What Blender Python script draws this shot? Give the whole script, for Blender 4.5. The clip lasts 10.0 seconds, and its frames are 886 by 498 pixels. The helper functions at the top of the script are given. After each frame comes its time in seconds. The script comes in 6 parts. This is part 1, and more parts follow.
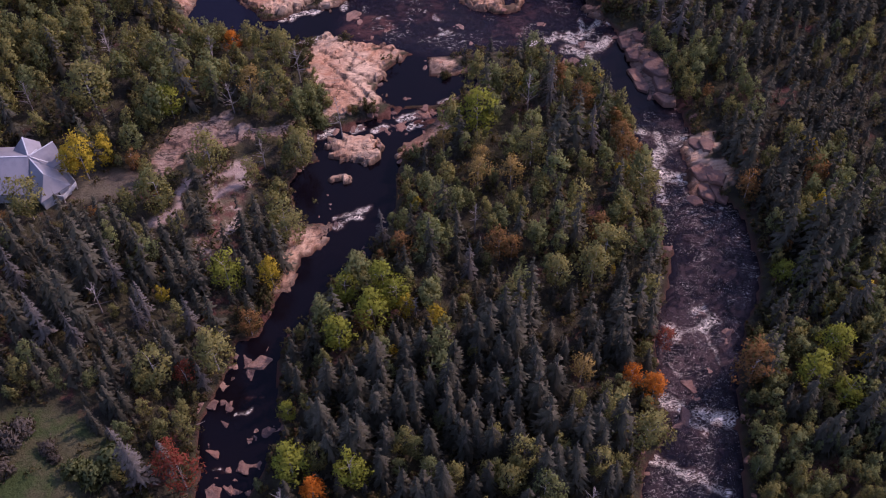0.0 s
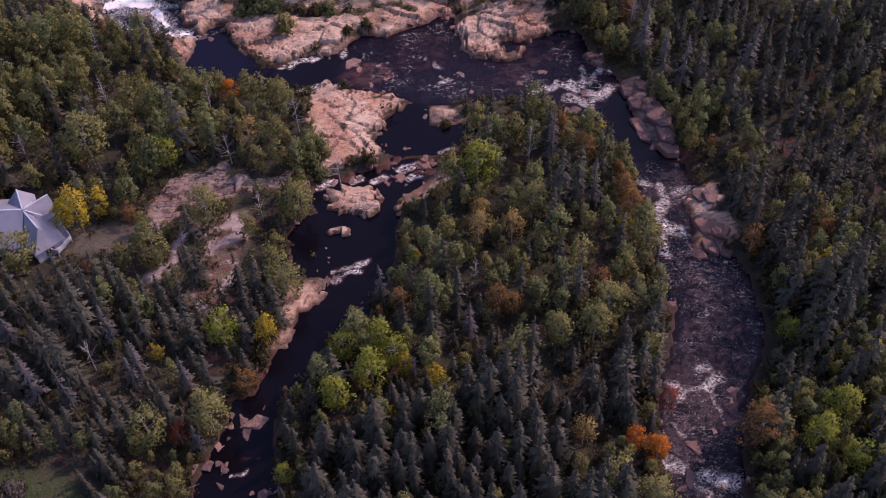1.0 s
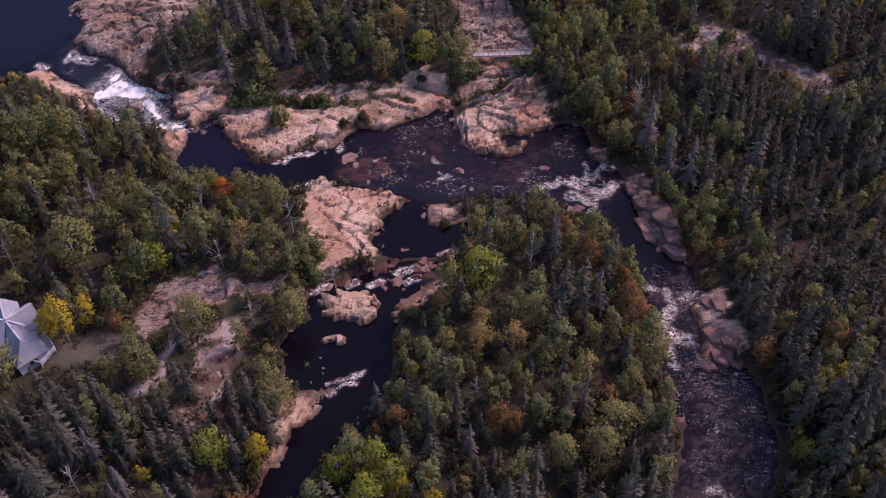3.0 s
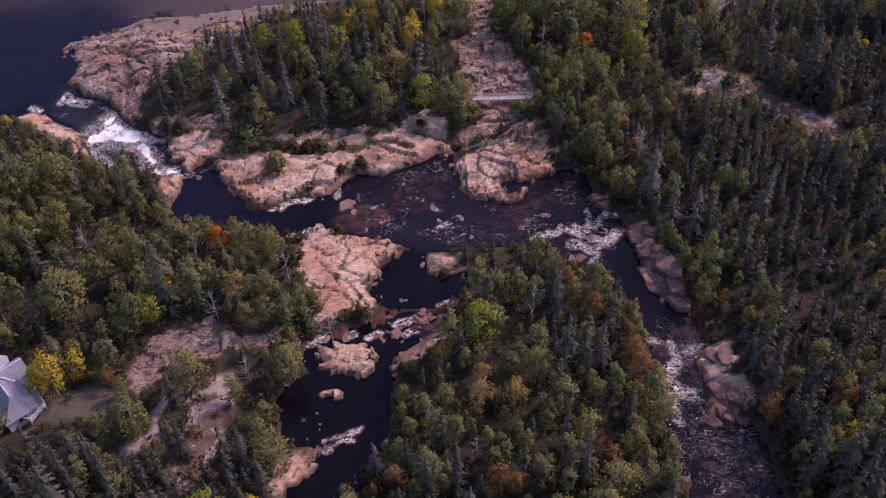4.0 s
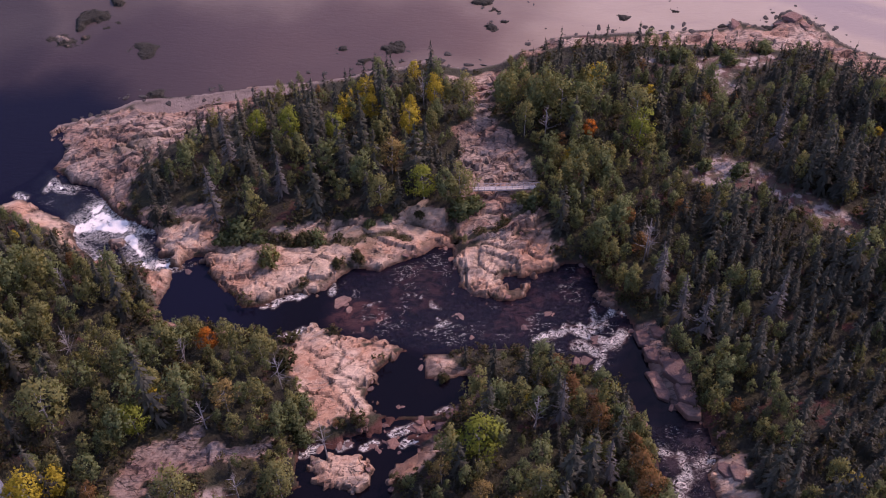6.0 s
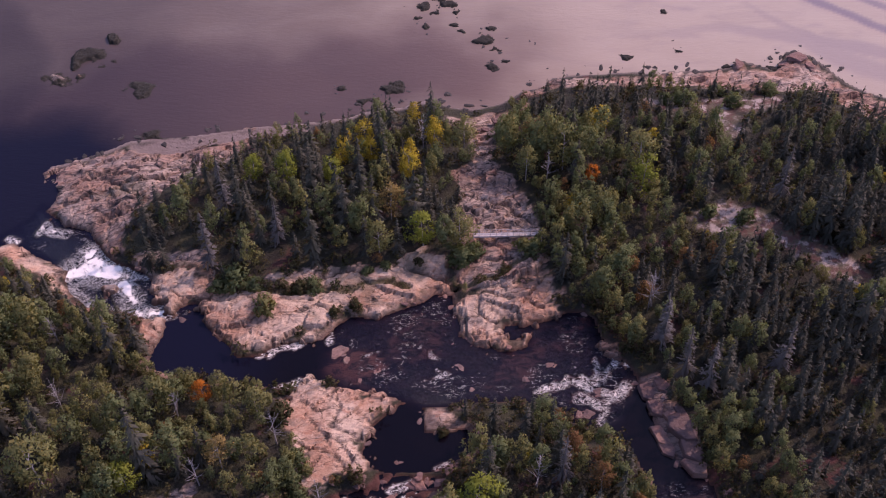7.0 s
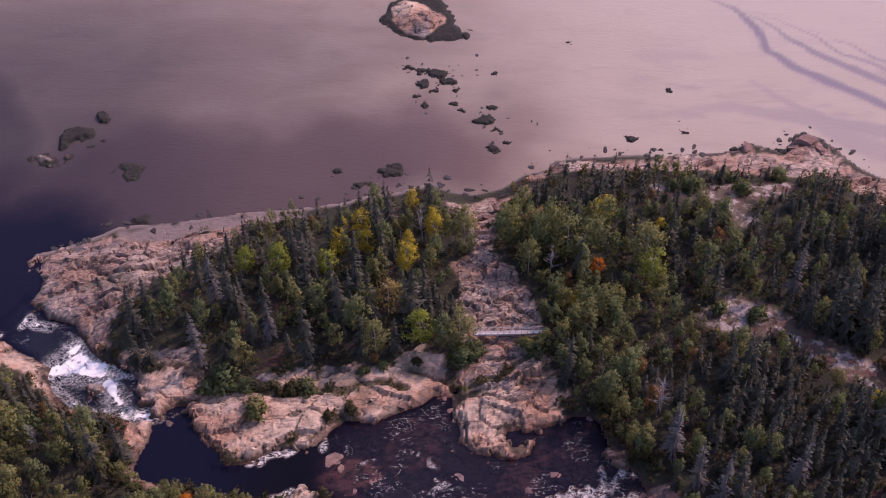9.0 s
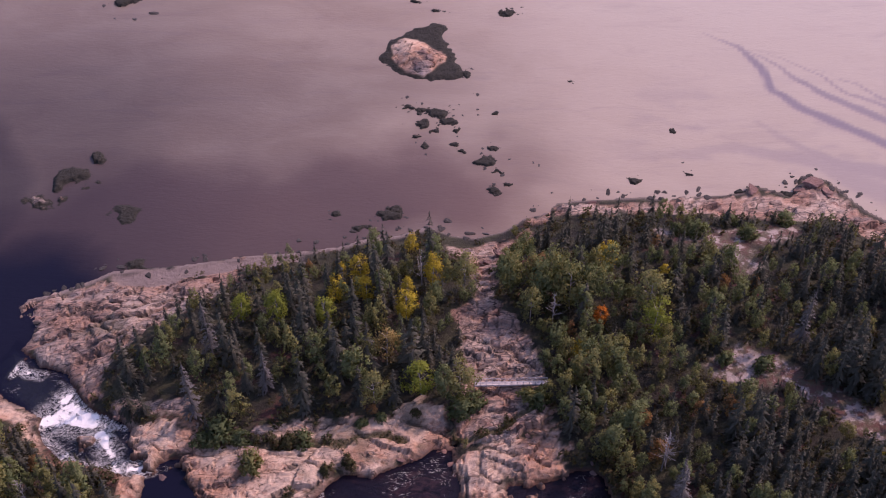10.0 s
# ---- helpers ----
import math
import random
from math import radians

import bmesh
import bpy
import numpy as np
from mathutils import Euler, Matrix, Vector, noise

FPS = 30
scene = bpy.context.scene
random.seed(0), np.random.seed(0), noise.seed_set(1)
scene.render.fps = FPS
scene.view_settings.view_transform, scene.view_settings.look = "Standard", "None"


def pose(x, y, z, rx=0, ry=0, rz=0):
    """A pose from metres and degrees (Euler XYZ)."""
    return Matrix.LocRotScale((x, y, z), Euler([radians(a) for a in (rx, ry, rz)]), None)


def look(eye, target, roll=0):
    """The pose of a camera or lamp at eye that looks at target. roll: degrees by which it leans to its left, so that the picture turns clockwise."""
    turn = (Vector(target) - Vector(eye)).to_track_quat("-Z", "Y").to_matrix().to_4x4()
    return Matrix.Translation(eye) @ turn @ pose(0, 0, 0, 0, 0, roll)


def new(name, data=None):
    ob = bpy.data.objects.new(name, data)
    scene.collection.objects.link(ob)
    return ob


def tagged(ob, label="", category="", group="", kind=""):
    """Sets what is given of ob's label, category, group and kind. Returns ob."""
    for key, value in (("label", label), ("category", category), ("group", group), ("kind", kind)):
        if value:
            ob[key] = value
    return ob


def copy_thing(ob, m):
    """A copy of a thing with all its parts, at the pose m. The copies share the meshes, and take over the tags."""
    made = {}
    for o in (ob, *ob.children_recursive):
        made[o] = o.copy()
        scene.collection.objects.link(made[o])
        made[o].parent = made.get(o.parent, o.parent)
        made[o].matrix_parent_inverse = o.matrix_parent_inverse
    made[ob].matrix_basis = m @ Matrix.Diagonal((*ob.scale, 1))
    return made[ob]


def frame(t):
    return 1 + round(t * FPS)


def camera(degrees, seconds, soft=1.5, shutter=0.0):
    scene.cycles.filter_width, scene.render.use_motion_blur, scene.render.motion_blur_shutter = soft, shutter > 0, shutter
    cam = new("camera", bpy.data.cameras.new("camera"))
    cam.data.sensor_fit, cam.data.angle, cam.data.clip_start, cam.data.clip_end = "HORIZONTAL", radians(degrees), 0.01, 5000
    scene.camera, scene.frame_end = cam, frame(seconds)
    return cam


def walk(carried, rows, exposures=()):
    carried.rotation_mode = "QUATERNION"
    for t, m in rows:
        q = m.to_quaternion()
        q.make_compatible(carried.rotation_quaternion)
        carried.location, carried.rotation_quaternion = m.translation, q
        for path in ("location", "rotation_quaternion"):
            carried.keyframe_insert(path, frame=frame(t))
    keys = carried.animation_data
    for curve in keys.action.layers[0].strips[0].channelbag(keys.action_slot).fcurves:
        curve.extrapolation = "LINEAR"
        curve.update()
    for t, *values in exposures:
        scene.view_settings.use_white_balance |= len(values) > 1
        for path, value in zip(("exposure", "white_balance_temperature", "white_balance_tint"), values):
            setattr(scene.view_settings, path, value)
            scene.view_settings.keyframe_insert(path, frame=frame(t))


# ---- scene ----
cam = camera(41.09, 10.0, 1.1)
PATH = [
    (0, (0.26, 0.19, 175.02), (0.27, 56.85, 92.62), -1.65),
    (0.5, (0.48, 3.48, 175.29), (0.44, 60.86, 93.39), -1.69),
    (1, (0.83, 6.66, 175.74), (0.70, 64.79, 94.37), -1.73),
    (1.5, (0.87, 9.97, 176.02), (0.79, 68.82, 95.18), -1.68),
    (2, (0.98, 13.62, 176.40), (0.94, 73.09, 96.00), -1.64),
    (2.5, (0.93, 17.25, 176.67), (0.99, 77.34, 96.74), -1.53),
    (4, (0.98, 27.78, 176.92), (1.28, 89.78, 98.46), -1.32),
    (4.5, (0.95, 31.30, 176.98), (1.35, 93.93, 99.03), -1.24),
    (5, (1.04, 34.93, 177.11), (1.49, 98.13, 99.62), -1.20),
    (5.5, (1.19, 38.75, 177.31), (1.65, 102.47, 100.24), -1.16),
    (7, (1.38, 49.38, 177.34), (1.92, 114.94, 101.83), -0.91),
    (7.5, (1.19, 53.12, 177.68), (1.88, 119.17, 102.60), -0.77),
    (8, (1.32, 56.84, 177.93), (2.00, 123.43, 103.33), -0.76),
    (8.5, (1.36, 60.56, 178.29), (2.09, 127.67, 104.16), -0.68),
    (9, (1.28, 64.07, 178.47), (2.11, 131.77, 104.87), -0.57),
    (9.5, (1.17, 67.50, 178.54), (2.08, 135.82, 105.53), -0.47),
    (10, (1.44, 70.79, 178.61), (2.28, 139.76, 106.21), -0.50),
]
EXPOSURES = [(0.0, 0.22, 6020, 46), (10.0, 0.22, 6020, 46)]
walk(cam, [(t, look(eye, target, roll)) for t, eye, target, roll in PATH], EXPOSURES)

# ---- world, sun, exposure ----
SUN_WAY = Vector((0.64, 0.34, 0.69)).normalized()
world = bpy.data.worlds.new("sky")
scene.world = world
world.use_nodes = True
wn = world.node_tree.nodes
sky = wn.new("ShaderNodeTexSky")
sky.sky_type, sky.sun_disc = "NISHITA", False
sky.sun_elevation = math.asin(SUN_WAY.z)
sky.sun_rotation = math.atan2(SUN_WAY.x, SUN_WAY.y)
world.node_tree.links.new(sky.outputs[0], wn["Background"].inputs[0])
wn["Background"].inputs[1].default_value = 0.215
sun = new("sun", bpy.data.lights.new("sun", "SUN"))
sun.data.energy, sun.data.angle, sun.data.color = 3.1, radians(0.6), (1.0, 0.83, 0.66)
sun.matrix_world = look(SUN_WAY * 300, (0, 0, 0))

# ---- materials ----


class Mat:
    """A node material with a Principled surface and short helpers."""

    def __init__(self, name, rough=0.8, spec=0.3):
        self.m = bpy.data.materials.new(name)
        self.m.use_nodes = True
        self.t = self.m.node_tree
        self.b = self.t.nodes["Principled BSDF"]
        self.b.inputs["Roughness"].default_value = rough
        self.b.inputs["Specular IOR Level"].default_value = spec
        self.pos = self.t.nodes.new("ShaderNodeNewGeometry")

    def put(self, slot, value):
        if isinstance(value, bpy.types.NodeSocket):
            self.t.links.new(value, slot)
        else:
            slot.default_value = (*value, 1) if isinstance(value, tuple) and len(value) == 3 and slot.type == "RGBA" else value

    def noise(self, scale, detail=3.0, rough=0.55, stretch=None, warp=0.0):
        n = self.t.nodes.new("ShaderNodeTexNoise")
        n.inputs["Scale"].default_value, n.inputs["Detail"].default_value = scale, detail
        n.inputs["Roughness"].default_value, n.inputs["Distortion"].default_value = rough, warp
        self.t.links.new(self.coords(stretch), n.inputs["Vector"])
        return n.outputs["Fac"]

    def ridges(self, scale, detail=5.0, stretch=None):
        """Sharp-crested relief, as of broken rock."""
        n = self.t.nodes.new("ShaderNodeTexNoise")
        n.noise_type = "RIDGED_MULTIFRACTAL"
        n.inputs["Scale"].default_value, n.inputs["Detail"].default_value = scale, detail
        n.inputs["Roughness"].default_value, n.inputs["Lacunarity"].default_value = 0.55, 2.1
        self.t.links.new(self.coords(stretch), n.inputs["Vector"])
        return self.ramp(n.outputs["Fac"], 0.0, 2.6)

    def coords(self, stretch=None):
        if stretch is None:
            return self.pos.outputs["Position"]
        n = self.t.nodes.new("ShaderNodeMapping")
        n.inputs["Scale"].default_value = stretch[:3]
        n.inputs["Rotation"].default_value = (0, 0, stretch[3])
        self.t.links.new(self.pos.outputs["Position"], n.inputs["Vector"])
        return n.outputs[0]

    def ramp(self, value, low, high, a=0.0, b=1.0):
        n = self.t.nodes.new("ShaderNodeMapRange")
        n.interpolation_type = "SMOOTHSTEP"
        for slot, v in zip(("Value", "From Min", "From Max", "To Min", "To Max"), (value, low, high, a, b)):
            self.put(n.inputs[slot], v)
        return n.outputs[0]

    def math(self, op, a, b=0.0):
        n = self.t.nodes.new("ShaderNodeMath")
        n.operation = op
        self.put(n.inputs[0], a)
        self.put(n.inputs[1], b)
        return n.outputs[0]

    def mix(self, fac, a, b, blend="MIX"):
        n = self.t.nodes.new("ShaderNodeMix")
        n.data_type, n.blend_type = "RGBA", blend
        self.put(n.inputs["Factor"], fac)
        self.put(n.inputs["A"], a)
        self.put(n.inputs["B"], b)
        return n.outputs["Result"]

    def attr(self, name):
        n = self.t.nodes.new("ShaderNodeAttribute")
        n.attribute_name = name
        return n.outputs["Fac"]

    def random(self):
        return self.t.nodes.new("ShaderNodeObjectInfo").outputs["Random"]

    def island(self):
        return self.pos.outputs["Random Per Island"]

    def bump(self, height, strength, distance):
        n = self.t.nodes.new("ShaderNodeBump")
        n.inputs["Strength"].default_value, n.inputs["Distance"].default_value = strength, distance
        self.put(n.inputs["Height"], height)
        self.t.links.new(n.outputs[0], self.b.inputs["Normal"])

    def color(self, value):
        self.put(self.b.inputs["Base Color"], value)
        return self

    def rough(self, value):
        self.put(self.b.inputs["Roughness"], value)
        return self


def vein(m, scale, width, stretch=None, warp=0.6):
    """Thin wandering lines where a soft pattern crosses its middle."""
    n = m.noise(scale, 3, 0.5, stretch, warp)
    return m.ramp(m.math("ABSOLUTE", m.math("SUBTRACT", n, 0.5)), 0.0, width, 1.0, 0.0)


def joints(m, scale, width, stretch, wander=0.35):
    """Straight-sided joints that part the rock into blocks, a little bent on their way."""
    n = m.t.nodes.new("ShaderNodeTexNoise")
    n.inputs["Scale"].default_value, n.inputs["Detail"].default_value = 0.5, 3.0
    m.t.links.new(m.pos.outputs["Position"], n.inputs["Vector"])
    v = m.t.nodes.new("ShaderNodeVectorMath")
    v.operation = "MULTIPLY_ADD"
    v.inputs[1].default_value = (wander / scale,) * 3
    m.t.links.new(n.outputs["Color"], v.inputs[0])
    m.t.links.new(m.coords(stretch), v.inputs[2])
    c = m.t.nodes.new("ShaderNodeTexVoronoi")
    c.feature = "DISTANCE_TO_EDGE"
    c.inputs["Scale"].default_value = scale
    m.t.links.new(v.outputs[0], c.inputs["Vector"])
    return m.ramp(c.outputs["Distance"], 0.0, width, 1.0, 0.0)


def rock_cracks(m):
    """Joints in granite: wide blocks, finer splinters in places, both broken off here and there."""
    wide = m.math("MULTIPLY", joints(m, 0.13, 0.014, (1.0, 1.9, 0.6, 0.3)), m.ramp(m.noise(0.21, 3), 0.49, 0.56))
    fine = m.math("MULTIPLY", joints(m, 0.50, 0.040, (0.7, 2.2, 0.6, 0.42), 0.25), m.ramp(m.noise(0.25, 3), 0.52, 0.60))
    return m.math("MAXIMUM", wide, m.math("MULTIPLY", fine, 0.85))


def rock_color(m, pink, pale, grey):
    """Granite: pink and pale sheets, grey lichen, rusty stains, dark joints."""
    c = m.mix(m.ramp(m.noise(0.10, 4), 0.40, 0.60), pink, pale)
    c = m.mix(m.ramp(m.noise(0.22, 5, 0.62, (1.0, 1.8, 1.0, 0.3), 0.5), 0.50, 0.68, 0.0, 0.85), c, grey)
    rust = tuple(v * k for v, k in zip(pink, (0.78, 0.55, 0.50)))
    c = m.mix(m.ramp(m.noise(0.30, 4, 0.6, (1.0, 2.2, 1.0, 0.3), 0.8), 0.56, 0.72, 0.0, 0.7), c, rust)
    stain = tuple(v * 0.42 for v in pink)
    c = m.mix(m.ramp(m.noise(0.75, 6, 0.72, (1.0, 2.0, 1.0, 0.35), 0.4), 0.52, 0.66, 0.0, 0.6), c, stain)
    c = m.mix(m.ramp(m.noise(0.9, 5, 0.7, (1.3, 1.0, 1.0, 1.2), 0.4), 0.55, 0.70, 0.0, 0.5), c, tuple(min(0.62, v * 1.18) for v in pale))
    c = m.mix(m.ramp(m.noise(3.2, 5, 0.7), 0.54, 0.74, 0.0, 0.45), c, (0.10, 0.072, 0.062))
    c = m.mix(m.math("MULTIPLY", m.math("MULTIPLY", m.attr("seam"), m.ramp(m.noise(0.7, 4), 0.35, 0.6)), 0.8), c, (0.040, 0.030, 0.024))
    return m.mix(m.math("MULTIPLY", rock_cracks(m), 0.6), c, (0.045, 0.034, 0.030))


def make_ground():
    m = Mat("ground", 0.9, 0.15)
    litter = m.mix(m.ramp(m.noise(0.35, 4), 0.35, 0.65), (0.026, 0.022, 0.016), (0.048, 0.043, 0.022))
    litter = m.mix(m.ramp(m.noise(0.16, 4, 0.7), 0.56, 0.70), litter, (0.085, 0.036, 0.028))
    heath = m.mix(m.ramp(m.noise(0.5, 5, 0.7), 0.4, 0.6), (0.125, 0.060, 0.045), (0.12, 0.095, 0.058))
    heath = m.mix(m.ramp(m.noise(0.35, 5, 0.7), 0.49, 0.59), heath, (0.36, 0.28, 0.225))
    grass = m.mix(m.ramp(m.noise(0.10, 6, 0.7), 0.42, 0.58), (0.040, 0.058, 0.018), (0.072, 0.066, 0.034))
    grass = m.mix(m.ramp(m.noise(0.35, 5, 0.7), 0.60, 0.7), grass, (0.15, 0.115, 0.085))
    trail = m.mix(m.noise(0.8, 4), (0.26, 0.19, 0.16), (0.38, 0.29, 0.25))
    sand = m.mix(m.noise(0.5, 4), (0.17, 0.122, 0.097), (0.235, 0.172, 0.138))
    rock = rock_color(m, (0.42, 0.228, 0.135), (0.54, 0.372, 0.248), (0.225, 0.165, 0.125))
    wet = m.mix(m.noise(0.9, 4), (0.05, 0.022, 0.016), (0.12, 0.05, 0.036))
    c = m.mix(m.attr("heath"), litter, heath)
    c = m.mix(m.attr("grass"), c, grass)
    c = m.mix(m.attr("trail"), c, trail)
    c = m.mix(m.attr("sand"), c, sand)
    c = m.mix(m.attr("rock"), c, rock)
    grey = rock_color(m, (0.225, 0.142, 0.108), (0.285, 0.215, 0.172), (0.125, 0.102, 0.092))
    split = m.math("MULTIPLY", joints(m, 0.36, 0.075, (0.55, 2.3, 0.6, 0.0), 0.5), m.ramp(m.noise(0.35, 3), 0.40, 0.52))
    c = m.mix(m.attr("greyrock"), c, grey)
    c = m.mix(m.math("MULTIPLY", split, m.ramp(m.attr("greyrock"), 0.12, 0.45, 0.0, 0.85)), c, (0.045, 0.036, 0.034))
    c = m.mix(m.math("MULTIPLY", m.attr("damp"), 0.72), c, (0.060, 0.038, 0.032))
    moss = m.mix(m.noise(1.1, 4), (0.055, 0.055, 0.022), (0.12, 0.085, 0.045))
    c = m.mix(m.attr("moss"), c, moss)
    weed = m.mix(m.noise(1.5, 4), (0.018, 0.016, 0.012), (0.05, 0.042, 0.03))
    c = m.mix(m.attr("weed"), c, weed)
    c = m.mix(m.attr("wet"), c, wet)
    m.color(c)
    fine = m.math("MULTIPLY", m.noise(1.1, 8, 0.7), m.ramp(m.attr("rock"), 0.0, 1.0, 1.0, 0.8))
    broken = m.math("MULTIPLY", m.ridges(0.20, 6, (1.0, 1.9, 1.0, 0.3)), m.math("MULTIPLY", m.attr("rock"), -0.25))
    fine = m.math("ADD", fine, broken)
    h = m.math("SUBTRACT", fine, m.math("MULTIPLY", rock_cracks(m), m.math("MULTIPLY", m.attr("rock"), 0.6)))
    m.bump(h, 1.0, 0.5)
    return m.m


def make_boulder():
    m = Mat("boulder_granite", 0.8, 0.25)
    c = rock_color(m, (0.25, 0.125, 0.085), (0.31, 0.185, 0.130), (0.15, 0.105, 0.085))
    c = m.mix(m.ramp(m.random(), 0.0, 1.0, 0.1, 0.8), c, (0.10, 0.062, 0.055))
    m.color(c).bump(m.math("SUBTRACT", m.noise(1.4, 6, 0.65), m.ridges(0.55, 5)), 0.9, 0.4)
    return m.m


def make_weed_rock():
    m = Mat("weed_covered_rock", 0.85, 0.25)
    c = m.mix(m.noise(1.3, 5), (0.020, 0.018, 0.014), (0.075, 0.058, 0.045))
    m.color(c).bump(m.noise(2.2, 6, 0.7), 1.0, 0.3)
    return m.m


def make_river():
    m = Mat("river_water", 0.10, 0.22)
    m.b.inputs["IOR"].default_value = 1.33
    foam_at, rough_at, shallow = m.attr("foam"), m.attr("chop"), m.attr("shallow")
    deep = m.mix(m.noise(0.15), (0.0022, 0.0018, 0.0040), (0.0052, 0.0030, 0.0040))
    deep = m.mix(m.attr("blue"), deep, (0.0058, 0.0052, 0.0125))
    bed = m.mix(m.ramp(m.noise(0.45, 6, 0.65, None, 1.0), 0.36, 0.66), (0.013, 0.009, 0.013), (0.098, 0.062, 0.060))
    stain = m.mix(m.ramp(m.noise(0.3, 6, 0.65, (1.0, 1.8, 1.0, 0.2), 1.0), 0.4, 0.62), (0.012, 0.007, 0.009), (0.095, 0.038, 0.030))
    c = m.mix(shallow, deep, bed)
    c = m.mix(m.attr("ruddy"), c, stain)
    # solid foam in the heart of a break, curling threads round it, thin wisps where the water only runs
    fine = m.noise(1.6, 6, 0.7, (1.0, 1.6, 1.0, 0.2), 1.2)
    ragged = m.math("MULTIPLY", m.math("SUBTRACT", fine, 0.5), 1.5)
    heart = m.ramp(m.math("ADD", foam_at, ragged), 0.82, 1.02)
    threads = m.math("MAXIMUM", vein(m, 0.48, 0.085, (1.0, 1.5, 1.0, 0.2), 2.2), m.math("MULTIPLY", vein(m, 0.9, 0.055, None, 1.6), 0.8))
    lace = m.math("MULTIPLY", m.math("MULTIPLY", threads, m.ramp(foam_at, 0.16, 0.6)), m.ramp(fine, 0.36, 0.50))
    wisp = m.math("MULTIPLY", vein(m, 0.30, 0.035, (0.8, 1.7, 1.0, 0.15), 2.0), m.ramp(m.noise(0.17, 3), 0.50, 0.58))
    wisp = m.math("MULTIPLY", m.math("MULTIPLY", wisp, m.ramp(fine, 0.47, 0.58)), m.ramp(rough_at, 0.2, 0.4))
    # white flecks on rough water: bits of foam, and sun glints painted as colour
    foam_glints = m.math("MULTIPLY", m.ramp(fine, 0.53, 0.66), m.math("MULTIPLY", vein(m, 0.8, 0.20, (1.6, 0.8, 1.0, 0.1), 1.5), m.ramp(rough_at, 0.45, 0.9)))
    foam_glints = m.math("MULTIPLY", foam_glints, m.ramp(m.noise(0.16, 4), 0.46, 0.58, 0.0, 1.0))
    # sun sparkle on the chop, painted as tiny white dots
    painted_glints = m.math("MULTIPLY", m.ramp(m.noise(4.5, 3, 0.6, (1.4, 0.8, 1.0, 0.0), 0.8), 0.60, 0.70), m.ramp(rough_at, 0.6, 0.95))
    painted_glints = m.math("MULTIPLY", painted_glints, m.ramp(m.noise(0.25, 3), 0.45, 0.62))
    foam = m.math("MAXIMUM", m.math("MAXIMUM", heart, m.math("MULTIPLY", lace, 0.95)), m.math("MULTIPLY", wisp, 0.38))
    # painted glints take the foam's white and roughness
    foam = m.math("MAXIMUM", foam, m.math("MAXIMUM", m.math("MULTIPLY", foam_glints, 0.6), m.math("MULTIPLY", painted_glints, 0.75)))
    c = m.mix(foam, c, (0.97, 0.87, 0.72))
    m.put(m.b.inputs["Specular IOR Level"], m.ramp(rough_at, 0.3, 0.9, 0.22, 0.7))
    m.color(c).rough(m.ramp(foam, 0.0, 1.0, 0.09, 0.8))
    ripple = m.math("MULTIPLY", m.noise(1.3, 7, 0.72, None, 1.2), m.ramp(rough_at, 0.0, 1.0, 0.06, 2.2))
    m.bump(m.math("ADD", m.math("MULTIPLY", ripple, m.ramp(foam, 0.0, 1.0, 1.0, 0.3)), m.math("MULTIPLY", foam, 0.25)), 1.0, 0.3)
    return m.m


def make_sea():
    m = Mat("tidal_flat_water", 0.25, 0.5)
    m.b.inputs["IOR"].default_value = 1.33
    sand = m.mix(m.ramp(m.noise(0.035, 5, 0.6, (1.0, 2.2, 1.0, 0.35), 0.6), 0.3, 0.7), (0.29, 0.200, 0.130), (0.345, 0.250, 0.168))
    # the sky's sheen on the wet flats, painted in as paler sand
    sand = m.mix(m.attr("sky_sheen"), sand, (0.41, 0.325, 0.228))
    streak = m.noise(0.05, 6, 0.65, (1.0, 5.0, 1.0, 0.35), 1.0)
    sand = m.mix(m.ramp(streak, 0.5, 0.75, 0.0, 0.22), sand, (0.20, 0.145, 0.13))
    c = m.mix(m.attr("shoal"), sand, (0.130, 0.074, 0.052))
    c = m.mix(m.attr("channel"), c, (0.15, 0.115, 0.13))
    c = m.mix(m.attr("deep"), c, (0.0075, 0.0066, 0.0140))
    m.put(m.b.inputs["Specular IOR Level"], m.ramp(m.attr("deep"), 0.5, 1.0, 0.5, 0.25))
    m.color(c).bump(m.noise(0.5, 7, 0.65, (1.0, 2.5, 1.0, 0.3)), 0.3, 0.25)
    return m.m


def make_leaves(name, dark, light, accent=None, through_light=0.35):
    """Foliage: each tree its own tint, each spray a little off it, part of the light passing through."""
    m = Mat(name, 0.8, 0.04)
    tint = m.math("ADD", m.math("MULTIPLY", m.attr("tint"), 0.62), m.math("MULTIPLY", m.random(), 0.38))
    c = m.mix(tint, dark, light)
    c = m.mix(m.ramp(m.island(), 0.0, 1.0, 0.0, 0.25), c, tuple(v * 0.65 for v in dark))
    if accent:
        c = m.mix(m.ramp(m.island(), 0.72, 0.9, 0.0, 0.7), c, accent)
    m.color(c)
    if through_light:
        t = m.t.nodes.new("ShaderNodeBsdfTranslucent")
        m.put(t.inputs["Color"], m.mix(1.0, c, (1.0, 0.95, 0.55), "MULTIPLY"))
        mix = m.t.nodes.new("ShaderNodeMixShader")
        mix.inputs[0].default_value = through_light
        m.t.links.new(m.b.outputs[0], mix.inputs[1])
        m.t.links.new(t.outputs[0], mix.inputs[2])
        m.t.links.new(mix.outputs[0], m.t.nodes["Material Output"].inputs["Surface"])
    return m.m


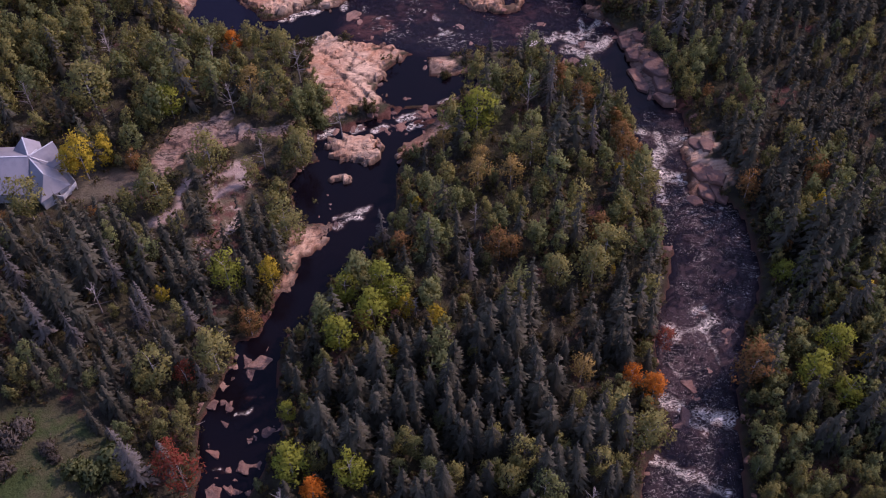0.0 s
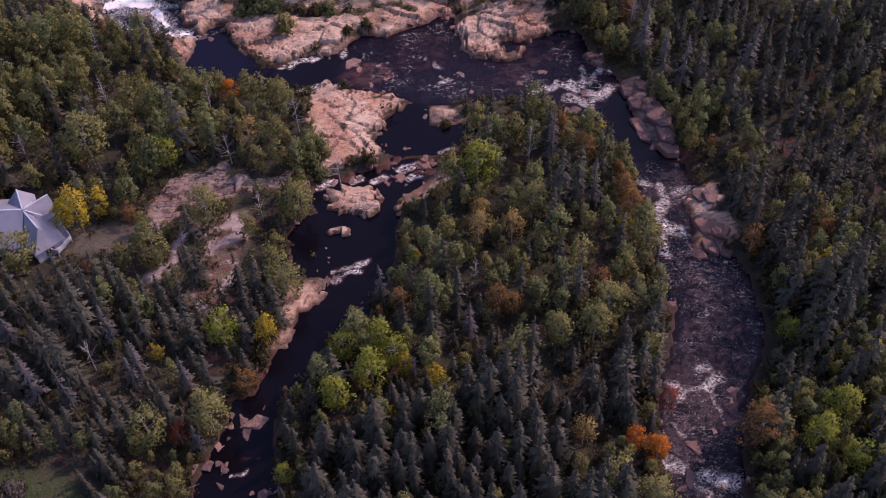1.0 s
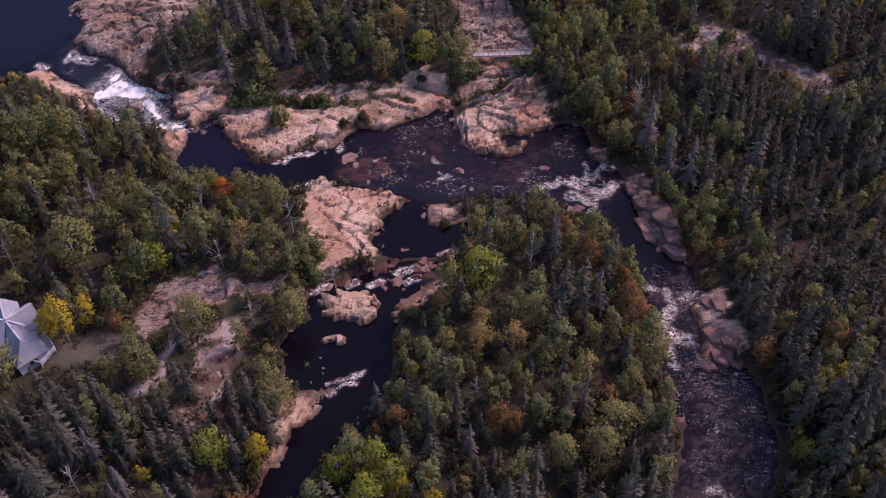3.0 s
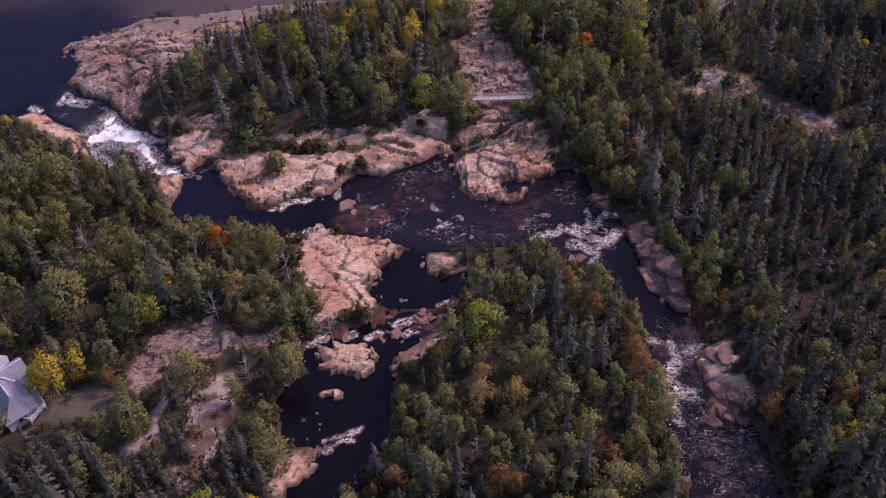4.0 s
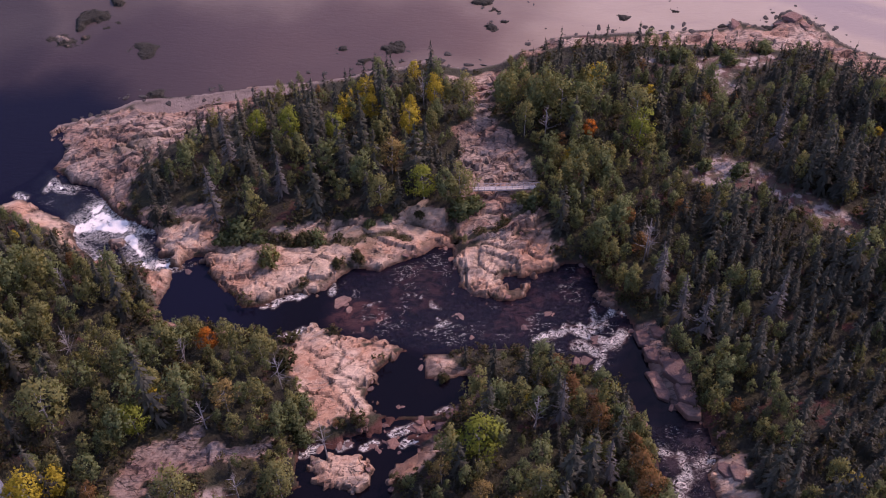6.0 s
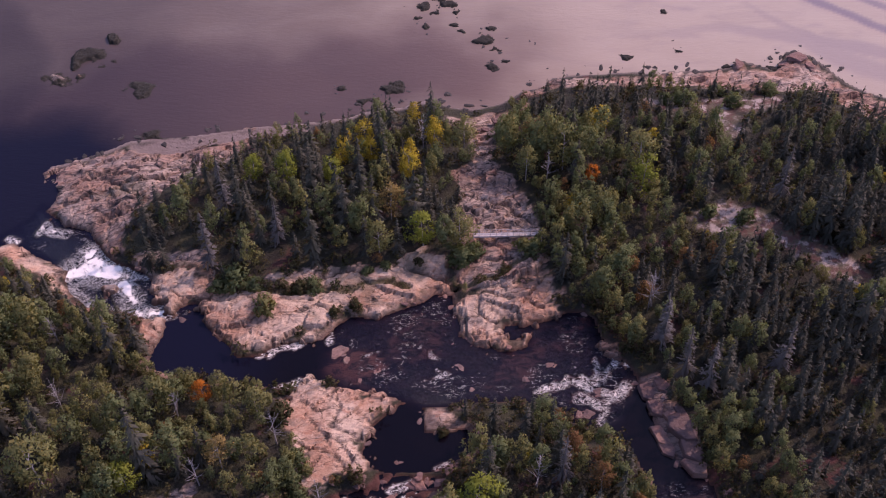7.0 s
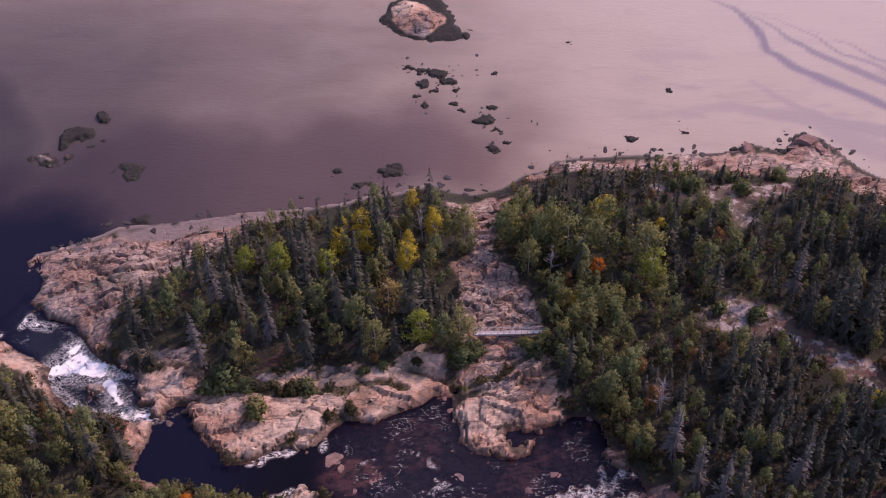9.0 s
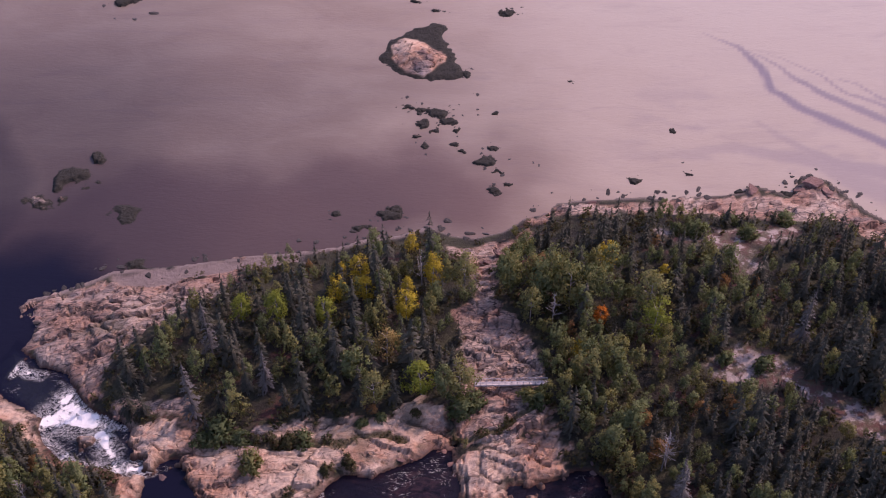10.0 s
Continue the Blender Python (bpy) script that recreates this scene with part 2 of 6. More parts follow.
def make_plain(name, a, b, scale, rough=0.8, spec=0.3, stretch=None, bump=0.2):
    m = Mat(name, rough, spec)
    m.color(m.mix(m.ramp(m.noise(scale, 5, 0.6, stretch), 0.35, 0.65), a, b))
    if bump:
        m.bump(m.noise(scale * 3, 4, 0.6, stretch), bump, 0.05)
    return m.m


GROUND, BOULDER, WEED_ROCK, RIVER, SEA = make_ground(), make_boulder(), make_weed_rock(), make_river(), make_sea()
NEEDLES = make_leaves("spruce_needles", (0.047, 0.048, 0.034), (0.106, 0.098, 0.070), (0.124, 0.108, 0.084), 0.25)
GREY_NEEDLES = make_leaves("grey_dying_needles", (0.10, 0.090, 0.080), (0.20, 0.175, 0.16))
LEAF = {
    "green": make_leaves("green_leaves", (0.082, 0.104, 0.044), (0.182, 0.198, 0.082), (0.196, 0.190, 0.080)),
    "lime": make_leaves("lime_leaves", (0.17, 0.19, 0.030), (0.25, 0.265, 0.042)),
    "olive": make_leaves("olive_leaves", (0.138, 0.140, 0.054), (0.238, 0.222, 0.080), (0.262, 0.212, 0.068)),
    "gold": make_leaves("gold_leaves", (0.32, 0.235, 0.024), (0.48, 0.37, 0.040)),
    "orange": make_leaves("orange_leaves", (0.42, 0.12, 0.016), (0.58, 0.20, 0.025)),
    "rust": make_leaves("rust_leaves", (0.18, 0.095, 0.042), (0.27, 0.145, 0.052), (0.13, 0.11, 0.035)),
    "red": make_leaves("red_leaves", (0.18, 0.04, 0.03), (0.28, 0.075, 0.04), (0.10, 0.08, 0.03)),
    "tan": make_leaves("tan_leaves", (0.24, 0.17, 0.062), (0.36, 0.25, 0.085)),
    "brush": make_leaves("grey_brush", (0.085, 0.072, 0.058), (0.155, 0.132, 0.108)),
    "shrub": make_leaves("shrub_leaves", (0.040, 0.047, 0.020), (0.115, 0.098, 0.042), (0.12, 0.062, 0.040)),
}
BARK = make_plain("grey_brown_bark", (0.07, 0.055, 0.045), (0.13, 0.11, 0.095), 2.0)
PALE_BARK = make_plain("pale_birch_bark", (0.24, 0.21, 0.19), (0.36, 0.32, 0.29), 2.5)
DEAD_WOOD = make_plain("bleached_dead_wood", (0.18, 0.155, 0.14), (0.27, 0.24, 0.22), 2.0)
ROOF_METAL = make_plain("grey_roofing", (0.19, 0.185, 0.205), (0.245, 0.235, 0.25), 0.4, 0.5, 0.4)
ROOF_TRIM = make_plain("white_roof_trim", (0.42, 0.42, 0.43), (0.52, 0.52, 0.52), 1.0, 0.5)
WALL_PAINT = make_plain("grey_white_siding", (0.46, 0.45, 0.44), (0.54, 0.53, 0.52), 1.2)
ORANGE_PAINT = make_plain("orange_wall", (0.50, 0.17, 0.05), (0.58, 0.22, 0.07), 1.5)
GLASS_DARK = make_plain("dark_window", (0.02, 0.022, 0.028), (0.03, 0.032, 0.04), 1.0, 0.08, 0.6, None, 0)
DECK_WOOD = make_plain("weathered_deck_boards", (0.34, 0.30, 0.28), (0.44, 0.39, 0.36), 1.4, 0.75, 0.3, (6, 1, 1, 0.6))
BRIDGE_WOOD = make_plain("pale_bridge_timber", (0.46, 0.38, 0.31), (0.58, 0.49, 0.41), 1.6, 0.75)

# ---- the plan: outlines of water, coast, rock and clearings, in metres ----
WEST_CHANNEL = ((-38.8, 56.6), (-38.2, 71.1), (-37.9, 74.9), (-38.5, 79.6), (-38.7, 83.3), (-36.3, 89.4), (-34.3, 94.5), (-34.3, 97.9), (-30.6, 99.1), (-28.6, 102.9),
    (-28, 106.2), (-26, 108.4), (-24.3, 113), (-24.5, 115.9), (-13.8, 116.8), (-16.5, 111), (-20.2, 107.1), (-22, 104.3), (-22.8, 100.5), (-26, 98.5),
    (-26.9, 94.3), (-26.8, 89.1), (-26.1, 84.1), (-25.5, 81.1), (-27.1, 78.3), (-28.2, 74.6), (-30.1, 70.8), (-30.7, 56.4))
WEST_POOLS = ((-24.3, 112.4), (-23.8, 114.7), (-20.9, 115.3), (-19.7, 118.9), (-18.9, 121.4), (-21.6, 121.8), (-25.3, 122.2), (-26.1, 127.5), (-27, 130.9), (-26,
    133.1), (-24.3, 135.3), (-21.9, 136.4), (-23, 138.8), (-22.7, 142.3), (-22.4, 144.8), (-17.9, 144.6), (-15, 145.8), (-11.1, 146.6), (-9.1, 149.3),
    (1.9, 148.3), (0.8, 145.8), (-2.1, 144.1), (-3.7, 139.3), (-6.6, 137), (-7.5, 132.5), (-7.9, 128.1), (-7.9, 124.8), (-8.8, 121.6), (-11.5, 117.6),
    (-12.3, 112.6), (-14.7, 115))
POND = ((-6.8, 162.6), (-7.9, 161.3), (-9.9, 159.2), (-11.3, 156.0), (-11.8, 153.3), (-10.2, 150.4), (-6.8, 149.1), (-4.8, 149.6), (-0.9, 149.2), (2.1,
    150.4), (4.6, 152.0), (6.9, 153.4), (7.8, 155.4), (7.1, 157.7), (4.8, 157.9), (3.2, 157.2), (-1.3, 157.5), (-1.4, 162.2), (-3.3, 163.6), (-5.3,
    163.6))
EAST_CHANNEL = ((26, 54.7), (28.9, 69), (29.9, 73.7), (32.9, 77.4), (34.6, 80.2), (33.4, 84.1), (33.7, 87.1), (34.2, 94.3), (34.9, 99.7), (37.5, 105.1), (39.6,
    114.2), (38.1, 114), (38.6, 120.1), (37.2, 123.4), (37.2, 126.6), (38.3, 131), (37.1, 135.6), (35.8, 140.4), (35.1, 146.5), (34.1, 150.4), (32.1,
    154.4), (28.8, 157.2), (23.8, 158.7), (26.8, 168.4), (35.5, 170.2), (36.7, 166.6), (37.9, 163.7), (37.4, 160.3), (38.9, 155.5), (40.2, 150.8),
    (42.9, 148.8), (45.5, 146.2), (46.4, 142.4), (46.5, 140), (44.4, 136.5), (44.9, 133.6), (44.7, 129.7), (44.7, 126.9), (48.6, 125.2), (51.2, 124),
    (53.1, 119.7), (53.6, 113.6), (53.8, 109.1), (52.1, 102.4), (49.7, 99.1), (47.9, 93.9), (46, 85.7), (45.2, 77.9), (44.5, 68.5), (42.8, 54.2))
MAIN_REACH = ((28.8, 157.2), (20, 163), (8.5, 163.4), (3.3, 162.5), (-2.5, 162.4), (-5.1, 163.9), (-8.2, 165.4), (-13.5, 166.3), (-22.1, 169.9), (-24.1, 166.7),
    (-28.4, 167.5), (-34.8, 168.9), (-39.2, 169.6), (-46.8, 171.1), (-50.6, 172.6), (-50.6, 175.0), (-49.5, 178.6), (-48.8, 180.4), (-49.1, 183.9),
    (-41.4, 184.5), (-42.2, 183.4), (-39.4, 179.6), (-36.2, 177.0), (-34.9, 174.6), (-33.4, 174.5), (-30.6, 175.1), (-28.3, 176.8), (-25.9, 177.6),
    (-21.4, 178.2), (-19.0, 179.0), (-17.1, 181.5), (-14.7, 183.3), (-9.6, 183.1), (-4.1, 185.5), (-1.5, 186.5), (1.1, 188.7), (4.1, 188.2), (4.6, 184.0),
    (5.4, 180.9), (5.1, 178.4), (7.3, 177.1), (10.2, 176.2), (12.1, 174.6), (14.1, 174.5), (17.1, 175.3), (17.7, 176.9), (14.2, 177.0), (12.9, 178.8),
    (13.5, 180.7), (17.0, 180.6), (22.6, 181.7), (25.3, 183.5), (28.3, 183.4), (30.1, 181.5), (31.1, 177.1), (33.7, 172.5), (35.5, 170.2), (36.7, 166.6),
    (32, 158.4))
FALLS_REACH = ((-100.9, 203.3), (-90.2, 204.0), (-86.5, 206.2), (-83.4, 207.2), (-79.5, 204.4), (-75.7, 202.3), (-70.9, 199.2), (-71.1, 197.2), (-69.6, 193.7),
    (-66.9, 191.3), (-64.8, 189.1), (-60.7, 187.7), (-56.2, 186.2), (-53.9, 184.0), (-49.1, 183.9), (-41.4, 184.5), (-42.3, 186.5), (-44.0, 187.6),
    (-46.9, 186.7), (-47.7, 184.8), (-49.1, 185.4), (-49.1, 187.8), (-51.1, 188.8), (-52.7, 190.9), (-52.9, 193.5), (-54.6, 195.7), (-60.7, 199.4),
    (-64.1, 202.8), (-66.7, 207.1), (-68.2, 209.2), (-71.5, 211.1), (-74.6, 212.9), (-78.3, 215.6), (-86.9, 222.9), (-106.1, 225.5), (-110.1, 216.7))
COAST = ((-86.7, 206.5), (-80.5, 211.5), (-78.5, 215.2), (-77.6, 217.9), (-75.8, 221.2), (-77.7, 223.2), (-81.2, 226.3), (-80.0, 228.9), (-75.6, 230.1),
    (-71.5, 232.1), (-67.7, 234.0), (-65.0, 235.9), (-60.4, 236.7), (-54.5, 236.9), (-48.6, 237.8), (-42.7, 238.8), (-36.8, 239.8), (-30.8, 240.2),
    (-22.9, 241.3), (-18.2, 242), (-12.4, 244.3), (-6.4, 245), (0.7, 247.4), (5.5, 244.7), (10.2, 243.8), (16.3, 245.6), (21.3, 249.4), (26.5, 251),
    (28.3, 253.9), (36.4, 254.8), (46.3, 255.2), (52.3, 254.7), (61, 255.2), (68.6, 256.1), (71.6, 258.7), (79.4, 254.9), (83.3, 261.2), (88.1, 260.1),
    (91.7, 254.6), (94.2, 250.2), (97.9, 247), (111.6, 240))
SLAB = ((-26.9, 164.6), (-24.5, 166.7), (-21.7, 169.1), (-19.4, 169.0), (-17.8, 167.7), (-14.6, 166.9), (-12.0, 165.2), (-8.9, 166.2), (-5.3, 165.0), (-4.8,
    164.0), (-6.8, 162.6), (-7.9, 161.3), (-9.9, 159.2), (-10.8, 157.3), (-12.0, 154.8), (-11.8, 152.9), (-10.2, 151.0), (-10.2, 149.2), (-12.6, 148.7),
    (-15.6, 148.8), (-17.5, 146.7), (-19.9, 146.3), (-21.8, 146.0), (-23.2, 146.0), (-22.8, 148.9), (-22.4, 151.0), (-22.0, 153.1), (-23.6, 155.4),
    (-25.0, 157.9), (-26.5, 160.8))
WEDGE = ((-1.3, 157.5), (-1.4, 162.2), (0.8, 162.4), (3.3, 160.4), (6.3, 158.6), (6.9, 157.6), (4.8, 157.9), (3.2, 157.2), (0.2, 157.3))
MID_ROCK = ((-21.6, 142.5), (-18.3, 142.6), (-16.3, 141.7), (-12.5, 142.0), (-10.6, 141.2), (-9.8, 138.7), (-10.5, 136.8), (-12.3, 135.2), (-14.7, 134.7),
    (-17.0, 135.7), (-19.9, 137.1), (-21.1, 139.0))
MID_ROCK_EAST = ((-8.6, 138.6), (-7.7, 140.1), (-5.8, 140.9), (-2.4, 143.6), (0.0, 145.3), (2.1, 144.6), (2.5, 142.2), (-0.6, 139.8), (-3.0, 137.7), (-5.3, 137.1),
    (-7.7, 136.5))
LOW_ROCK = ((-20.8, 131.7), (-19.7, 133.5), (-17.0, 133.9), (-15.4, 132.3), (-15.5, 130.7), (-17.7, 130.3), (-20.0, 130.4))
BANK_ROCK = ((-26.7, 117.1), (-26.4, 119.1), (-24.7, 121.1), (-21.0, 122.1), (-18.3, 121.8), (-18.8, 119.5), (-20.2, 116.1), (-22.1, 115.1), (-24.4, 114.9),
    (-25.5, 111.9), (-24.5, 110.8), (-24.7, 109.3), (-25.8, 107.5), (-28.3, 107.2), (-28.4, 108.8), (-26.9, 110.1), (-26.7, 113.3), (-27.2, 115.4))
NORTH_ROCKS = ((-52.8, 191.5), (-51.1, 188.8), (-49.1, 187.8), (-49.1, 185.4), (-47.7, 184.8), (-46.9, 186.7), (-44.0, 187.6), (-42.3, 186.5), (-41.4, 184.6),
    (-42.2, 183.4), (-39.4, 179.6), (-36.2, 177.0), (-34.9, 174.6), (-33.4, 174.5), (-30.6, 175.1), (-28.3, 176.8), (-25.9, 177.6), (-23.9, 178.5),
    (-21.4, 178.2), (-19.0, 179.0), (-17.1, 181.5), (-14.7, 183.3), (-11.7, 183.8), (-9.6, 183.1), (-7.6, 184.4), (-4.1, 185.5), (-1.5, 186.5), (-0.5,
    187.8), (1.1, 188.7), (3.1, 188.6), (4.1, 188.2), (4.5, 189.8), (3.7, 192.0), (3.8, 197.2), (0.2, 197.3), (-4.0, 195.3), (-7.1, 194.3), (-12.3,
    193.9), (-16.4, 193.6), (-22.6, 193.4), (-26.7, 193.2), (-29.8, 192.4), (-32.9, 192.1), (-37.0, 191.4), (-38.2, 191.7), (-42.4, 193.8), (-47.8,
    194.6), (-51.7, 193.9))
KNOB = ((4.5, 184.4), (6.1, 185.9), (8.2, 187.5), (11.3, 189.0), (14.4, 189.4), (17.5, 189.8), (19.7, 192.6), (22.2, 191.0), (23.6, 188.5), (24.6, 187.4),
    (23.3, 184.0), (24.1, 182.3), (22.6, 181.7), (20.0, 180.9), (17.0, 180.6), (15.5, 181.7), (13.5, 180.7), (12.9, 178.8), (14.2, 177.0), (17.3, 177.8),
    (17.7, 176.9), (17.1, 175.3), (14.1, 174.5), (12.1, 174.6), (10.2, 176.2), (7.3, 177.1), (5.1, 178.4), (5.4, 180.9))
BRIDGE_ROCK = ((5.4, 217.1), (6.2, 207.5), (7.5, 200.9), (4.3, 193.5), (4.2, 188.7), (14, 187.9), (20.3, 192.5), (22, 194.3), (19.3, 199.3), (22, 200.6), (20.3,
    205.8), (18.1, 212.6), (12.6, 221.2), (14.1, 228.6), (15.6, 236.3), (24.1, 242.6), (21.4, 245.1), (15.9, 241.5), (10, 239.5), (4.2, 240.1), (5.3,
    236.6), (9.2, 234.1), (10, 224.2), (8.1, 218.4))
SHORE_ROCKS = ((-78.4, 215.7), (-77.1, 214.9), (-74.7, 212.9), (-71.6, 211.4), (-68.5, 209.8), (-67.1, 207.9), (-65.1, 206.2), (-64.3, 203.7), (-62.0, 201.4),
    (-59.0, 201.0), (-60.4, 206.6), (-58.7, 210.1), (-56.5, 213.2), (-52.3, 215.6), (-49.3, 219.0), (-47.0, 222.4), (-42.8, 225.4), (-39.2, 229.0),
    (-38.3, 231.9), (-32.9, 236.4), (-30.0, 238.0), (-34.3, 238.9), (-37.9, 238.4), (-41.4, 237.4), (-43.5, 235.1), (-50.3, 232.8), (-57.1, 230.8),
    (-61.4, 232.0), (-65.6, 232.5), (-70.1, 231.1), (-75.7, 229.3), (-79.6, 228.6), (-80.8, 226.3), (-77.6, 223.4), (-75.5, 221.5), (-77.4, 218.2))
POINT_ROCKS = ((36, 252.8), (45.8, 253.3), (67.9, 254.1), (70.8, 256.7), (78.6, 253), (82.4, 259.1), (87.1, 258.1), (90.7, 252.7), (93.2, 248.3), (96.9, 245.2),
    (110.4, 238.2), (107.9, 230.4), (94.2, 235.4), (87.2, 243.7), (76.8, 244.8), (64.9, 245.1), (58.2, 247.8), (41.6, 249.1), (27.2, 248.9), (25.2,
    246.1), (21.7, 247.5), (28, 252))
BARREN = ((47.3, 241.3), (55.3, 240.3), (63.7, 241.8), (77.5, 240.6), (74.1, 235.8), (65.6, 233.7), (66.5, 226.7), (60.6, 225.4), (60.4, 233), (51.2, 236.4))
BARREN_STRIP = ((49.4, 203.7), (59.2, 208.8), (66.3, 202.6), (74.9, 196.1), (82.9, 188.6), (81.2, 182.8), (71.6, 190.6), (65.2, 197.5), (52.4, 199.7))
GREY_ROCKS = ((-52.0, 136.4), (-50.7, 138.3), (-49.0, 141.3), (-47.8, 142.4), (-44.4, 143.5), (-40.3, 144.7), (-38.8, 146.1), (-37.3, 143.2), (-34.9, 143.2),
    (-31.0, 141.9), (-28.3, 143.5), (-26.2, 145.5), (-25.5, 144.9), (-26.5, 142.6), (-29.6, 141.0), (-32.9, 140.5), (-35.9, 138.7), (-38.1, 137.6),
    (-40.0, 138.6), (-42.5, 136.1), (-46.1, 135.7), (-46.5, 133.0), (-48.7, 131.0), (-50.8, 133.2))
SPIT = ((-63.4, 234.2), (-57.4, 236.2), (-49.4, 237), (-41.4, 238.1), (-29.8, 239.4), (-25.2, 240.3), (-25, 236.7), (-36.5, 235.7), (-43.2, 234), (-52.1,
    231.8), (-57.7, 231), (-61.8, 231.7))
RIGHT_LEDGE = ((35.9, 166.9), (40.4, 167.7), (40.8, 162.7), (43.6, 157.2), (44.3, 148.6), (40.8, 149.1), (37.1, 158.7), (37.5, 162.9))
RIGHT_LEDGE_LOW = ((46, 139.2), (50.1, 139.6), (50, 134.7), (48.1, 133.3), (52.4, 131.2), (50.7, 124.8), (45, 125.7), (44.5, 129.2), (44.5, 133.1), (44.3, 136))
FAR_LEDGE = ((29.3, 178.3), (33.3, 175.2), (35.3, 169.3), (32.9, 171.3), (30, 174.6))
LEFT_ROCK = ((-88, 204.4), (-83.4, 206.8), (-79.5, 204.2), (-75.7, 202.1), (-70.9, 199), (-71.1, 197.2), (-69.8, 194.2), (-67.2, 191.2), (-64.8, 189), (-60.7,
    187.6), (-62, 186), (-68, 188.5), (-72, 193.5), (-76, 197), (-82, 200))
FALL_ROCK = ((-64.2, 194), (-61.5, 195), (-58.9, 193.3), (-59.2, 191.1), (-62.6, 190.8))
LIP_ROCK = ((-53.9, 184.0), (-49.1, 183.9), (-48.8, 180.4), (-49.5, 178.6), (-50.6, 175.0), (-52.6, 179.9))
LAWN = ((-74.7, 84.2), (-64.4, 85.5), (-57.8, 83.2), (-51.1, 79.1), (-50.2, 75.4), (-54.8, 69.2), (-73.1, 68))
YARD = ((-69.1, 132.8), (-61.2, 133.8), (-52.7, 130.9), (-53.3, 127.1), (-57, 125.4), (-65.8, 124.5), (-71, 126.5))
TRAIL = ((-50.2, 119.2), (-46.9, 120), (-44.3, 123.5), (-45.1, 126.6), (-43.4, 129.7), (-44.9, 130.1), (-46.4, 126.7), (-46.2, 123), (-50.1, 120.7))
TRAIL_TWO = ((-39.6, 130.9), (-37.5, 132.2), (-34.0, 134.0), (-34.4, 133.2), (-36.9, 131.4), (-39.1, 130.4))
RED_HEATH = ((-43.7, 132.9), (-34.2, 135.1), (-33.7, 127.4), (-35.1, 120.1), (-40.3, 112.1), (-42.5, 115.7), (-40.2, 121.5), (-40.7, 127.7))
CLIFF = ((-57.8, 200.1), (-49.9, 198.6), (-41.6, 198.2), (-41.2, 196), (-49.4, 195.8), (-56.4, 196.8))

TRAIL_LOW = ((-38.8, 127.9), (-35.9, 130.1), (-34.5, 130.2), (-34.8, 128.8), (-37.8, 127.0), (-39.3, 125.1), (-40.4, 125.1))
BAND = ((-23, 142.5), (-22, 146), (-10, 149.2), (3, 150.8), (4.5, 147.5), (-1.5, 144.5), (-6, 141.5), (-9, 139.5), (-11, 142.6), (-18, 143.3))
ISLET_FOOT = ((-11.2, 306.0), (-8.5, 314.0), (-2.1, 318.6), (3.7, 321.6), (6.3, 319.6), (5.0, 314.8), (8.1, 307.8), (8.9, 302.5), (11.2, 299.8), (8.8, 297.6),
    (1.3, 296.8), (-4.2, 298.0), (-8.3, 301.4))
ISLET_TOP = ((-8.0, 310.5), (-4.9, 313.9), (0.0, 311.9), (5.6, 306.7), (5.5, 303.3), (-0.1, 297.9), (-4.9, 300.2), (-7.7, 304.8))
# joints in the bare rock that stand open: half width, depth, course
CLEFTS_NORTH = (
    (0.5, 0.6, ((-24.6, 183.7), (-20.2, 184.9), (-16.1, 183.5))),
    (0.5, 0.7, ((-20.6, 192.0), (-16.5, 192.8), (-11.3, 192.6))),
    (0.45, 0.7, ((-7.2, 193.9), (-3.0, 193.3), (0.1, 192.8), (3.2, 191.0))),
    (0.9, 1.6, ((3.8, 198.0), (4.0, 194.6), (4.2, 191.3), (5.0, 188.7))),
    (0.5, 0.8, ((5.6, 195.6), (9.0, 194.9), (14.7, 194.7), (17.4, 195.9))),
    (0.45, 0.7, ((9.2, 187.3), (12.2, 186.3), (14.7, 185.5), (17.7, 185.4), (20.6, 183.4))),
    (0.4, 0.6, ((8.7, 186.7), (9.0, 182.8), (11.9, 180.9), (14.5, 181.4))),
)
CLEFTS_BRIDGE = (
    (0.5, 0.7, ((6.9, 211.3), (10.1, 209.7), (14.4, 208.9), (17.5, 205.9), (20.6, 203.7))),
    (0.35, 0.5, ((5.7, 208.0), (10.0, 207.6), (14.4, 207.7))),
    (0.35, 0.5, ((6.7, 204.1), (12.0, 204.2), (15.7, 203.1))),
    (0.4, 0.6, ((9.7, 199.8), (12.8, 198.4), (14.3, 195.7))),
)
CLEFTS_SHORE = (
    (0.55, 0.9, ((-72.9, 216.9), (-65.2, 219.4), (-55.9, 219.8), (-48.4, 223.6))),
    (0.45, 0.8, ((-67.5, 213.2), (-60.9, 214.8), (-52.0, 217.0))),
    (0.45, 0.7, ((-71.7, 222.8), (-65.1, 225.6), (-59.2, 225.9))),
    (0.5, 0.8, ((-66.1, 224.2), (-57.4, 222.4), (-48.7, 225.9))),
    (0.4, 0.7, ((-61.1, 216.3), (-65.6, 221.8), (-71.0, 225.1))),
    (0.45, 0.7, ((-59.8, 222.1), (-54.4, 225.7), (-45.5, 228.2))),
    (0.5, 0.8, ((-65.8, 209.9), (-61.5, 212.0), (-56.0, 213.1))),
)
